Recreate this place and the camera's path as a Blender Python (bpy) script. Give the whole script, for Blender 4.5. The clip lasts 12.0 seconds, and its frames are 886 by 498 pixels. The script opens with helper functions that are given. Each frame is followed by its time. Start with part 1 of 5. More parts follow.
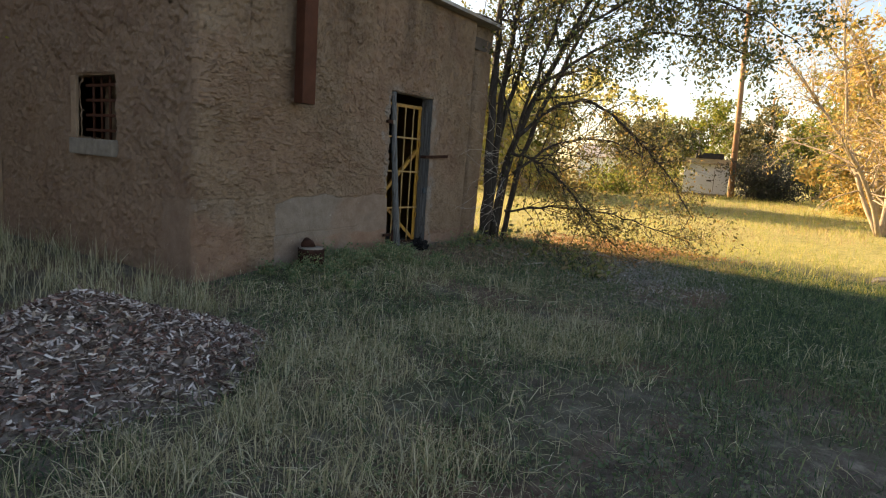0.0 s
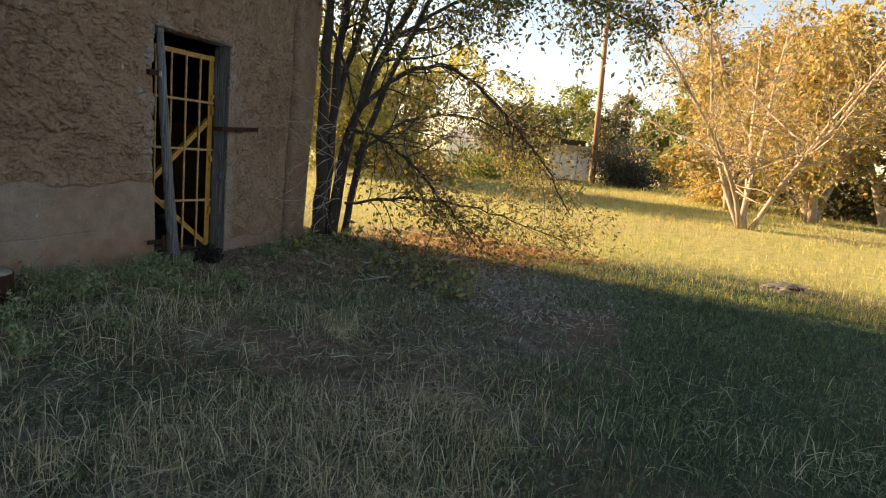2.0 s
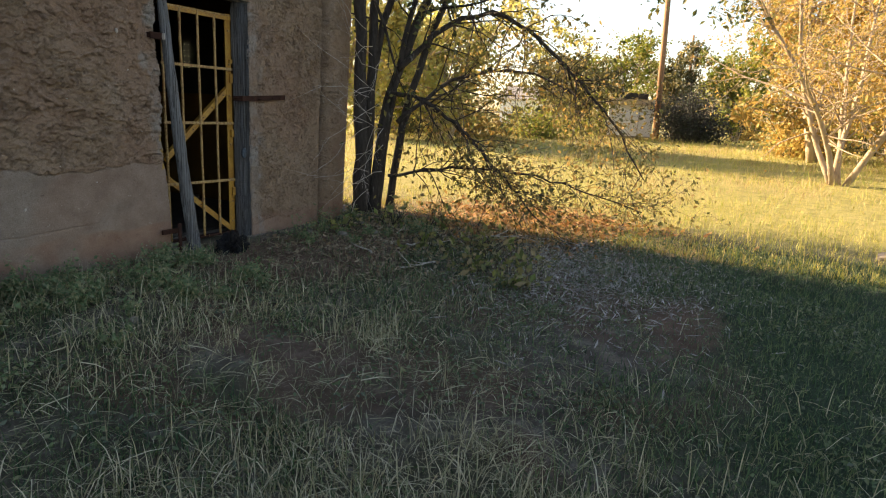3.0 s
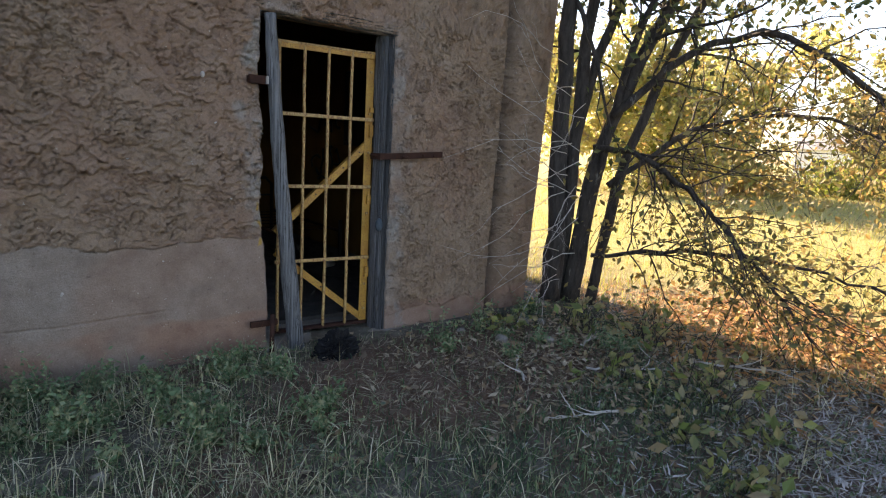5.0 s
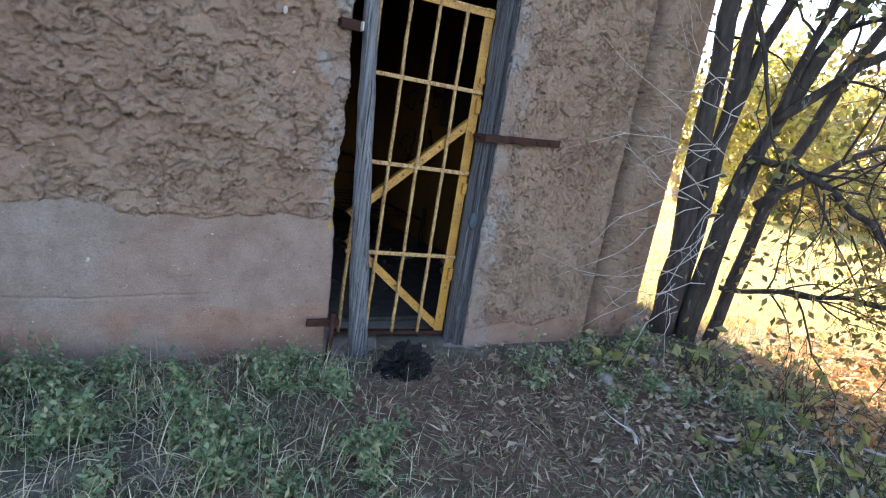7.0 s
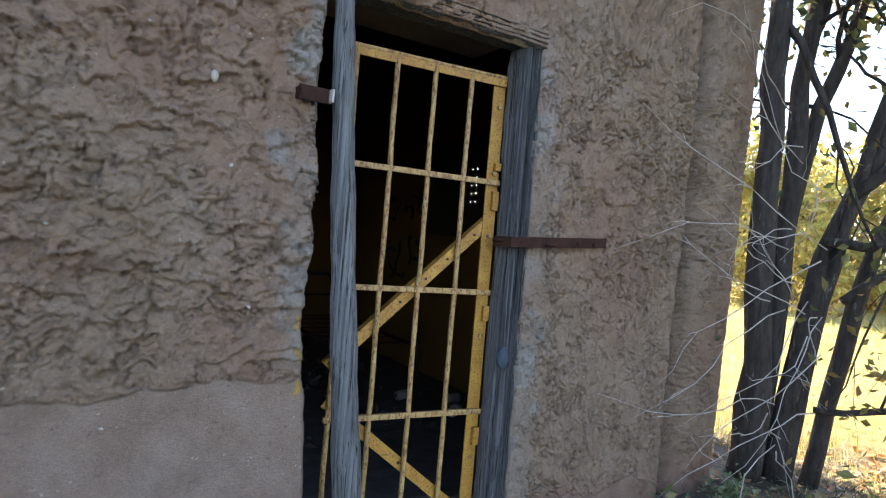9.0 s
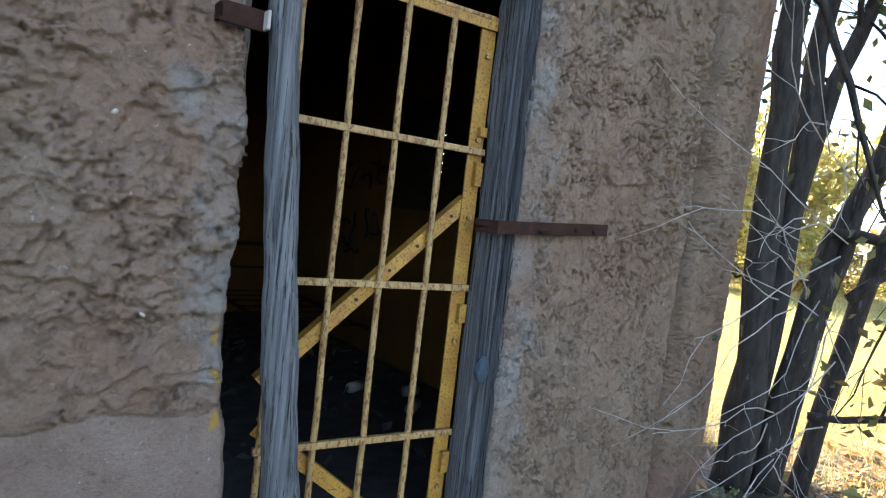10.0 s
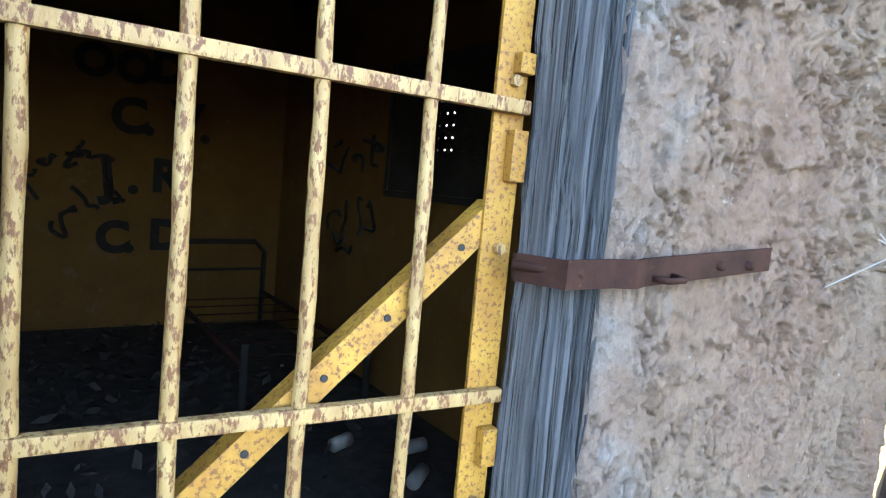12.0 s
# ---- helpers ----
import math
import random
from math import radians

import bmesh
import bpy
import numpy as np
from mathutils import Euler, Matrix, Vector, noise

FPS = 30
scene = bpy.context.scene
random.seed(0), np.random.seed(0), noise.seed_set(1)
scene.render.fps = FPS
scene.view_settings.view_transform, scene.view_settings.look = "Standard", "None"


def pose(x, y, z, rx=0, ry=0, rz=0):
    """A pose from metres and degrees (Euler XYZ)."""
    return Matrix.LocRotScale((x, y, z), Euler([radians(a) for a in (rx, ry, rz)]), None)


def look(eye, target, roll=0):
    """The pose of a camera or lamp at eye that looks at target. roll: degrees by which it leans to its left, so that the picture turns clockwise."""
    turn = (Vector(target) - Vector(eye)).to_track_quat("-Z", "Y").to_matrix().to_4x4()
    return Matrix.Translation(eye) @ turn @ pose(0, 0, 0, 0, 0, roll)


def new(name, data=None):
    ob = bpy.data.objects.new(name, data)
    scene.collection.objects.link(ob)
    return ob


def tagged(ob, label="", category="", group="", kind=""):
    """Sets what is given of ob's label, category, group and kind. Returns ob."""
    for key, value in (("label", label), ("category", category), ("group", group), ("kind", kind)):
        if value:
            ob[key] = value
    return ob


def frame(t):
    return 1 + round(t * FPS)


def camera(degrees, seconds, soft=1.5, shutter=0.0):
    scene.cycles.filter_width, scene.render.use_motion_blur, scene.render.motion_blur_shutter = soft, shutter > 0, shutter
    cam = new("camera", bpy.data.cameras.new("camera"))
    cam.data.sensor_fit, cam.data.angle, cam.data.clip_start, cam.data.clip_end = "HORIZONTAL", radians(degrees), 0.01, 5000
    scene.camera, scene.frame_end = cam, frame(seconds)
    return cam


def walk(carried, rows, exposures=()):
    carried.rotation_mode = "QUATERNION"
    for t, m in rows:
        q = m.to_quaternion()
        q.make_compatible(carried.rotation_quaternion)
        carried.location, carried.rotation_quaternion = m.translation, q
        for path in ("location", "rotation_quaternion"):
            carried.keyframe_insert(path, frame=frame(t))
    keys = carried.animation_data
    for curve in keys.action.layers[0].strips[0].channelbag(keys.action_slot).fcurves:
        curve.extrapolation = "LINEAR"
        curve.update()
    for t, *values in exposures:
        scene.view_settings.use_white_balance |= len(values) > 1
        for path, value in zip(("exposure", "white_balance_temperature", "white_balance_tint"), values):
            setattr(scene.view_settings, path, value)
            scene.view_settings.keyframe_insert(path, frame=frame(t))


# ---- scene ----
cam = camera(72.9, 12.0, 1.15)
PATH = [
    (0, (0.542, 0.225, 1.319), (2.197, 1.310, 1.030), 4.0),
    (0.5, (1.124, 0.430, 1.323), (2.795, 1.495, 1.050), 3.8),
    (1, (1.656, 0.693, 1.311), (3.369, 1.682, 1.018), 4.5),
    (1.5, (2.101, 0.756, 1.317), (3.903, 1.554, 0.976), 5.2),
    (2, (2.538, 0.838, 1.328), (4.384, 1.541, 1.015), 5.5),
    (2.5, (2.941, 1.034, 1.329), (4.752, 1.790, 0.947), 5.1),
    (2.7, (3.060, 1.082, 1.332), (4.846, 1.877, 0.914), 4.1),
    (4.3, (4.516, 1.297, 1.469), (6.039, 2.534, 1.080), 3.2),
    (4.5, (4.666, 1.353, 1.476), (6.111, 2.686, 1.109), 3.1),
    (5, (4.973, 1.588, 1.451), (6.209, 3.123, 1.110), 3.3),
    (5.5, (5.103, 1.798, 1.413), (6.098, 3.493, 1.045), -1.3),
    (6, (5.164, 2.080, 1.418), (6.076, 3.819, 1.037), -0.8),
    (6.5, (5.205, 2.164, 1.385), (6.165, 3.869, 0.974), 5.7),
    (7, (5.279, 2.224, 1.361), (6.310, 3.895, 0.977), 9.3),
    (7.5, (5.326, 2.423, 1.432), (6.397, 4.082, 1.117), 8.3),
    (7.7, (5.404, 2.502, 1.442), (6.460, 4.184, 1.206), 6.2),
    (9.3, (5.673, 3.218, 1.321), (6.754, 4.901, 1.306), 5.1),
    (9.5, (5.708, 3.297, 1.354), (6.835, 4.949, 1.310), 5.8),
    (10, (5.846, 3.512, 1.372), (7.046, 5.109, 1.262), 6.6),
    (10.5, (6.108, 3.730, 1.433), (7.306, 5.326, 1.295), 6.5),
    (11, (6.220, 3.850, 1.440), (7.423, 5.442, 1.308), 6.7),
    (11.5, (6.352, 4.102, 1.449), (7.581, 5.670, 1.275), 7.0),
    (12, (6.459, 4.313, 1.452), (7.616, 5.933, 1.261), 5.3),
]
EXPOSURES = [
    (0, 1.66, 8100, 18), (2.0, 1.55, 8000, 18), (2.7, 1.72, 7900, 18), (4.5, 2.0, 7400, 20), (5.0, 2.28, 6900, 22), (5.5, 2.8, 6800, 20), (6.0, 3.7, 6500, 24), (6.5, 3.8, 6500, 25),
    (7.0, 3.22, 6400, 23), (7.7, 2.88, 6500, 20), (9.5, 3.02, 6300, 18), (10.5, 3.15, 6200, 16), (11.0, 3.55, 6400, 16), (11.5, 3.85, 6200, 16), (12.0, 4.62, 6000, 16),
]
walk(cam, [(t, look(eye, target, roll)) for t, eye, target, roll in PATH], EXPOSURES)

# ---- daylight: a low sun behind the building ----
SUN_EL, SUN_AZ = radians(19), radians(4)
world = bpy.data.worlds.new("world")
scene.world = world
world.use_nodes = True
sky = world.node_tree.nodes.new("ShaderNodeTexSky")
sky.sky_type, sky.sun_disc = "NISHITA", False
sky.sun_elevation, sky.sun_rotation = SUN_EL, SUN_AZ
background = world.node_tree.nodes["Background"]
background.inputs["Strength"].default_value = 0.105
world.node_tree.links.new(sky.outputs[0], background.inputs[0])
sun = new("sun", bpy.data.lights.new("sun", "SUN"))
sun.data.energy, sun.data.angle, sun.data.color = 6.4, radians(0.6), (1.0, 0.83, 0.58)
toward = Vector((math.sin(SUN_AZ) * math.cos(SUN_EL), math.cos(SUN_AZ) * math.cos(SUN_EL), math.sin(SUN_EL)))
sun.matrix_world = look(toward * 60, (0, 0, 0))

# ---- materials ----
def node_mat(name):
    m = bpy.data.materials.new(name)
    m.use_nodes = True
    t = m.node_tree
    return m, t, t.nodes, t.links, t.nodes["Principled BSDF"]


def noise_node(t, coord, scale, detail=6.0, rough=0.6, warp=0.0):
    n = t.nodes.new("ShaderNodeTexNoise")
    n.inputs["Scale"].default_value, n.inputs["Detail"].default_value = scale, detail
    n.inputs["Roughness"].default_value, n.inputs["Distortion"].default_value = rough, warp
    t.links.new(coord, n.inputs["Vector"])
    return n.outputs["Fac"]


def ramp(t, fac, stops):
    r = t.nodes.new("ShaderNodeValToRGB")
    while len(r.color_ramp.elements) < len(stops):
        r.color_ramp.elements.new(0.5)
    for e, (p, c) in zip(r.color_ramp.elements, stops):
        e.position, e.color = p, (*c, 1) if len(c) == 3 else c
    t.links.new(fac, r.inputs[0])
    return r.outputs[0]


def grey(v):
    return (v, v, v)


def mix(t, fac, a, b, blend="MIX"):
    m = t.nodes.new("ShaderNodeMix")
    m.data_type, m.blend_type = "RGBA", blend
    for sock, v in ((m.inputs[0], fac), (m.inputs[6], a), (m.inputs[7], b)):
        if isinstance(v, (int, float)):
            sock.default_value = v
        elif isinstance(v, tuple):
            sock.default_value = (*v, 1)
        else:
            t.links.new(v, sock)
    return m.outputs[2]


def bump(t, height, strength, distance, bsdf, normal=None):
    b = t.nodes.new("ShaderNodeBump")
    b.inputs["Strength"].default_value, b.inputs["Distance"].default_value = strength, distance
    t.links.new(height, b.inputs["Height"])
    if normal:
        t.links.new(normal, b.inputs["Normal"])
    if bsdf:
        t.links.new(b.outputs[0], bsdf.inputs["Normal"])
    return b.outputs[0]


def surface(name, dark, light, scale=8.0, spot=None, spot_scale=30.0, spot_from=0.6, rough=0.9, metal=0.0, bump_scale=60.0, depth=0.004, stretch=(1, 1, 1)):
    """A worn surface: two colours mixed at one scale, spots of a third, fine relief."""
    m, t, nodes, links, p = node_mat(name)
    co = nodes.new("ShaderNodeTexCoord")
    mp = nodes.new("ShaderNodeMapping")
    mp.inputs["Scale"].default_value = stretch
    links.new(co.outputs["Object"], mp.inputs[0])
    c = ramp(t, noise_node(t, mp.outputs[0], scale, 8, 0.65), [(0.3, dark), (0.7, light)])
    if spot:
        f = ramp(t, noise_node(t, mp.outputs[0], spot_scale, 5, 0.7), [(spot_from, grey(0)), (spot_from + 0.08, grey(1))])
        c = mix(t, f, c, spot)
    links.new(c, p.inputs["Base Color"])
    p.inputs["Roughness"].default_value, p.inputs["Metallic"].default_value = rough, metal
    bump(t, noise_node(t, mp.outputs[0], bump_scale, 6, 0.7), 0.6, depth, p)
    return m


def leaf_mat(name, colours, through_light=0.45):
    m, t, nodes, links, p = node_mat(name)
    g = nodes.new("ShaderNodeNewGeometry")
    n = len(colours)
    c = ramp(t, g.outputs["Random Per Island"], [((i + 0.5) / n, col) for i, col in enumerate(colours)])
    links.new(c, p.inputs["Base Color"])
    p.inputs["Roughness"].default_value = 0.6
    tr = nodes.new("ShaderNodeBsdfTranslucent")
    links.new(c, tr.inputs[0])
    mx = nodes.new("ShaderNodeMixShader")
    mx.inputs[0].default_value = through_light
    links.new(p.outputs[0], mx.inputs[1])
    links.new(tr.outputs[0], mx.inputs[2])
    links.new(mx.outputs[0], nodes["Material Output"].inputs[0])
    return m


def stucco_material():
    """Thrown earth-coloured stucco; the attributes smooth and pink say where flat cement and red mud plaster show."""
    m, t, nodes, links, p = node_mat("stucco")
    co = nodes.new("ShaderNodeTexCoord").outputs["Object"]
    big = noise_node(t, co, 1.3, 5, 0.6, 0.4)
    mid = noise_node(t, co, 7, 8, 0.7)
    fine = noise_node(t, co, 110, 8, 0.75)
    base = ramp(t, big, [(0.3, (0.18, 0.107, 0.068)), (0.5, (0.24, 0.157, 0.104)), (0.72, (0.285, 0.208, 0.15))])
    base = mix(t, ramp(t, mid, [(0.35, grey(0.0)), (0.75, grey(0.55))]), base, (0.34, 0.257, 0.19))
    at = nodes.new("ShaderNodeAttribute")
    at.attribute_name = "smooth"
    cement = ramp(t, mid, [(0.28, (0.18, 0.135, 0.105)), (0.5, (0.25, 0.2, 0.165)), (0.72, (0.31, 0.265, 0.225))])
    c = mix(t, at.outputs["Fac"], base, cement)
    ap = nodes.new("ShaderNodeAttribute")
    ap.attribute_name = "pink"
    mud = ramp(t, mid, [(0.3, (0.22, 0.12, 0.08)), (0.7, (0.31, 0.2, 0.145))])
    c = mix(t, ap.outputs["Fac"], c, mud)
    ag = nodes.new("ShaderNodeAttribute")
    ag.attribute_name = "ring"
    c = mix(t, ag.outputs["Fac"], c, ramp(t, mid, [(0.3, (0.22, 0.19, 0.165)), (0.55, (0.3, 0.275, 0.25)), (0.75, (0.27, 0.29, 0.28))]))
    ad = nodes.new("ShaderNodeAttribute")
    ad.attribute_name = "dab"
    c = mix(t, ad.outputs["Fac"], c, (0.42, 0.25, 0.04))
    aw = nodes.new("ShaderNodeAttribute")
    aw.attribute_name = "streak"
    c = mix(t, aw.outputs["Fac"], c, (0.085, 0.062, 0.046))
    # brown specks: dirt in crevices, and painted shade for pits the relief lacks
    dark_specks = ramp(t, noise_node(t, co, 48, 6, 0.6), [(0.3, grey(0.5)), (0.38, grey(0.0))])
    c = mix(t, dark_specks, c, (0.09, 0.06, 0.042))
    pale = ramp(t, noise_node(t, co, 55, 3, 0.5), [(0.7, grey(0)), (0.76, grey(0.8))])
    c = mix(t, pale, c, (0.42, 0.38, 0.32))
    c = mix(t, 0.6, c, ramp(t, fine, [(0.32, grey(0.5)), (0.62, grey(1.0))]), "MULTIPLY")
    links.new(c, p.inputs["Base Color"])
    p.inputs["Roughness"].default_value = 0.95
    lips = ramp(t, noise_node(t, co, 26, 7, 0.62, 0.25), [(0.36, grey(0)), (0.45, grey(0.7)), (0.6, grey(0.8)), (0.68, grey(1))])
    av = nodes.new("ShaderNodeMath")
    av.operation, av.inputs[0].default_value = "SUBTRACT", 1.0
    links.new(at.outputs["Fac"], av.inputs[1])
    rough_only = nodes.new("ShaderNodeMath")
    rough_only.operation = "MULTIPLY"
    links.new(lips, rough_only.inputs[0])
    links.new(av.outputs[0], rough_only.inputs[1])
    n1 = bump(t, rough_only.outputs[0], 0.75, 0.014, None)
    bump(t, fine, 0.9, 0.011, p, n1)
    return m


def ground_material():
    """Dry soil with straw, thin grass and a bare red patch."""
    m, t, nodes, links, p = node_mat("ground_soil")
    co = nodes.new("ShaderNodeTexCoord").outputs["Object"]
    big = noise_node(t, co, 0.7, 6, 0.6)
    mid = noise_node(t, co, 6, 8, 0.7)
    fine = noise_node(t, co, 70, 6, 0.75)
    # the soil's dark end is deepened to hold the shade beneath the grass
    c = ramp(t, mid, [(0.3, (0.05, 0.04, 0.03)), (0.52, (0.14, 0.118, 0.095)), (0.72, (0.33, 0.3, 0.25))])
    c = mix(t, ramp(t, big, [(0.42, grey(0)), (0.6, grey(0.7))]), c, (0.07, 0.085, 0.038))
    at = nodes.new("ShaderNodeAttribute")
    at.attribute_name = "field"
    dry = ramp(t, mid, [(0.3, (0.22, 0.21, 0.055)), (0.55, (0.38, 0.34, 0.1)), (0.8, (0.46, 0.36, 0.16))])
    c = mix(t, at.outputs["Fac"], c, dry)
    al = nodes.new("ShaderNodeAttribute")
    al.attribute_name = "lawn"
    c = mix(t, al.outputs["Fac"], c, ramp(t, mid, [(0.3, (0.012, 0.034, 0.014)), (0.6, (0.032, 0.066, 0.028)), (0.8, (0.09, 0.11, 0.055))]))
    ar = nodes.new("ShaderNodeAttribute")
    ar.attribute_name = "bare"
    c = mix(t, ar.outputs["Fac"], c, ramp(t, mid, [(0.3, (0.095, 0.052, 0.033)), (0.7, (0.21, 0.125, 0.085))]))
    c = mix(t, 0.7, c, ramp(t, fine, [(0.3, grey(0.45)), (0.7, grey(1.0))]), "MULTIPLY")
    links.new(c, p.inputs["Base Color"])
    p.inputs["Roughness"].default_value = 1.0
    bump(t, fine, 0.9, 0.02, p)
    return m


STUCCO = stucco_material()
SOIL = ground_material()
MASONRY = surface("mud_masonry", (0.2, 0.13, 0.09), (0.32, 0.23, 0.16), 6, rough=0.95)
COPING = surface("coping_metal", (0.2, 0.19, 0.18), (0.38, 0.36, 0.34), 5, rough=0.6)
# the dark streaks along the grain also paint in the grooves' shade
GREY_WOOD = surface("weathered_wood", (0.024, 0.025, 0.028), (0.205, 0.21, 0.22), 95, (0.012, 0.011, 0.01), 140, 0.53, 0.85, 0, 130, 0.025, (1, 1, 0.011))
DARK_WOOD = surface("dark_wood", (0.05, 0.045, 0.04), (0.13, 0.11, 0.095), 9, None, 0, 0, 0.8, 0, 40, 0.006, (1, 1, 0.06))
YELLOW = surface("yellow_paint", (0.27, 0.115, 0.014), (0.45, 0.245, 0.03), 15, (0.15, 0.06, 0.016), 130, 0.52, 0.55, 0, 120, 0.002)
PALE_YELLOW = surface("worn_yellow_paint", (0.26, 0.145, 0.045), (0.46, 0.315, 0.125), 30, (0.14, 0.055, 0.018), 120, 0.495, 0.6, 0, 140, 0.003, (1, 1, 0.4))
RUST = surface("rusted_iron", (0.018, 0.009, 0.007), (0.055, 0.024, 0.017), 14, (0.09, 0.04, 0.026), 60, 0.62, 0.8, 0.0, 90, 0.002)
PIPE_RUST = surface("rusted_downspout", (0.05, 0.02, 0.013), (0.1, 0.04, 0.026), 3, (0.06, 0.03, 0.025), 9, 0.6, 0.7, 0.2, 60, 0.002)
for m in (RUST, PIPE_RUST):
    m.node_tree.nodes["Principled BSDF"].inputs["Specular IOR Level"].default_value = 0.12
CONCRETE = surface("concrete", (0.14, 0.118, 0.098), (0.25, 0.22, 0.187), 12, (0.2, 0.17, 0.14), 40, 0.62, 0.9, 0, 80, 0.004)
BARK = surface("bark", (0.01, 0.008, 0.007), (0.07, 0.058, 0.05), 30, (0.19, 0.18, 0.17), 20, 0.62, 0.95, 0, 40, 0.03, (1, 1, 0.25))
PALE_BARK = surface("pale_bark", (0.22, 0.16, 0.1), (0.44, 0.36, 0.27), 9, None, 0, 0, 0.9, 0, 40, 0.02, (1, 1, 0.3))
TWIG = surface("dead_twig", (0.25, 0.22, 0.19), (0.5, 0.46, 0.42), 10)
# the cell's dimness is partly put into these dark wall, ceiling and floor colours
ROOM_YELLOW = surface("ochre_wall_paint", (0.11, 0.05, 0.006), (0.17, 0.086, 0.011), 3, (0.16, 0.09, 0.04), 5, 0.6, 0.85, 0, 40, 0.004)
ROOM_DARK = surface("shaded_plaster", (0.05, 0.04, 0.035), (0.12, 0.1, 0.085), 3)
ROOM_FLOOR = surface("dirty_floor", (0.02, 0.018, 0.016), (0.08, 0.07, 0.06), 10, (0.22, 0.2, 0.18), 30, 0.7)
BLACK_PAINT = surface("black_paint", (0.012, 0.011, 0.01), (0.03, 0.028, 0.025), 12)
BLACK_BAG = surface("black_plastic", (0.003, 0.003, 0.004), (0.007, 0.007, 0.009), 20, None, 0, 0, 0.6, 0, 40, 0.02)
BLACK_BAG.node_tree.nodes["Principled BSDF"].inputs["Specular IOR Level"].default_value = 0.2
POLE_WOOD = surface("pole_wood", (0.2, 0.1, 0.05), (0.34, 0.19, 0.1), 6, None, 0, 0, 0.85, 0, 30, 0.01, (1, 1, 0.05))
WHITE_PAINT = surface("white_paint", (0.72, 0.73, 0.76), (0.82, 0.82, 0.84), 3, (0.55, 0.54, 0.53), 8, 0.7, 0.7)
TAN_PAINT = surface("tan_paint", (0.42, 0.33, 0.2), (0.55, 0.45, 0.29), 4)
DARK_METAL = surface("dark_sheet", (0.02, 0.02, 0.02), (0.05, 0.045, 0.04), 6, None, 0, 0, 0.6, 0.4)
INSULATOR = surface("blue_putty", (0.02, 0.03, 0.04), (0.05, 0.07, 0.09), 20)
CHIPS = surface("wood_chips", (0.06, 0.045, 0.038), (0.28, 0.24, 0.215), 24, (0.2, 0.075, 0.05), 3, 0.6, 0.9)
STRAW = leaf_mat("dry_grass", [(0.22, 0.2, 0.11), (0.42, 0.38, 0.24), (0.6, 0.56, 0.41), (0.15, 0.19, 0.08), (0.46, 0.41, 0.26)], 0.3)
# darkest greens are deepened for the shade between blades
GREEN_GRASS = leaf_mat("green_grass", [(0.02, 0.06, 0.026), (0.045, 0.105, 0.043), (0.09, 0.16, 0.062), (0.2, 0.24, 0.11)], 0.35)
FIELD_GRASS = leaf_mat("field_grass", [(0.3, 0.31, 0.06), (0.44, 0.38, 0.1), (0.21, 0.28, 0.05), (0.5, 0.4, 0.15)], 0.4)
FIELD_SHADE_STRAW = leaf_mat("field_shade_straw", [(0.3, 0.22, 0.1), (0.42, 0.32, 0.16), (0.24, 0.17, 0.08), (0.5, 0.4, 0.22)], 0.3)
LEAF_NEAR = leaf_mat("elm_leaves", [(0.05, 0.075, 0.025), (0.075, 0.1, 0.035), (0.11, 0.12, 0.04), (0.2, 0.17, 0.05), (0.07, 0.09, 0.05)], 0.45)
LEAF_GOLD = leaf_mat("gold_leaves", [(0.36, 0.23, 0.06), (0.5, 0.36, 0.11), (0.4, 0.22, 0.05), (0.32, 0.3, 0.09), (0.2, 0.2, 0.06), (0.46, 0.31, 0.1)], 0.45)
LEAF_YELLOW = leaf_mat("yellow_leaves", [(0.42, 0.38, 0.12), (0.54, 0.48, 0.17), (0.36, 0.4, 0.12), (0.5, 0.4, 0.13)], 0.5)
LEAF_LIME = leaf_mat("lime_leaves", [(0.12, 0.17, 0.025), (0.2, 0.24, 0.04), (0.3, 0.28, 0.05), (0.16, 0.16, 0.04)], 0.45)
LEAF_DULL = leaf_mat("olive_leaves", [(0.07, 0.075, 0.03), (0.12, 0.11, 0.045), (0.2, 0.16, 0.06), (0.09, 0.1, 0.045)], 0.4)
LEAF_DARK = leaf_mat("dark_bush_leaves", [(0.035, 0.035, 0.028), (0.06, 0.055, 0.045), (0.045, 0.06, 0.03)], 0.2)
WEED = leaf_mat("weed_leaves", [(0.08, 0.14, 0.06), (0.13, 0.2, 0.09), (0.2, 0.25, 0.14), (0.25, 0.25, 0.13)], 0.3)

LEAF_BOUGH = leaf_mat("bough_leaves", [(0.09, 0.1, 0.035), (0.16, 0.15, 0.05), (0.26, 0.2, 0.07), (0.12, 0.12, 0.045), (0.34, 0.22, 0.07)], 0.5)
LEAF_SHOOT = leaf_mat("shoot_leaves", [(0.1, 0.13, 0.04), (0.22, 0.2, 0.08), (0.36, 0.28, 0.17), (0.15, 0.2, 0.05), (0.3, 0.22, 0.12), (0.26, 0.27, 0.08)], 0.4)
GREY_LITTER = leaf_mat("grey_litter", [(0.2, 0.185, 0.17), (0.38, 0.35, 0.32), (0.13, 0.11, 0.095), (0.46, 0.43, 0.4)], 0.05)
STRAW_BITS = leaf_mat("straw_bits", [(0.14, 0.09, 0.06), (0.24, 0.18, 0.12), (0.09, 0.055, 0.038), (0.38, 0.31, 0.22)], 0.1)
RUST_LITTER = leaf_mat("rust_leaves", [(0.34, 0.15, 0.05), (0.45, 0.24, 0.08), (0.3, 0.19, 0.09), (0.5, 0.3, 0.12)], 0.25)
COVER = leaf_mat("ground_cover", [(0.07, 0.12, 0.05), (0.12, 0.17, 0.08), (0.18, 0.19, 0.1), (0.1, 0.13, 0.09)], 0.25)
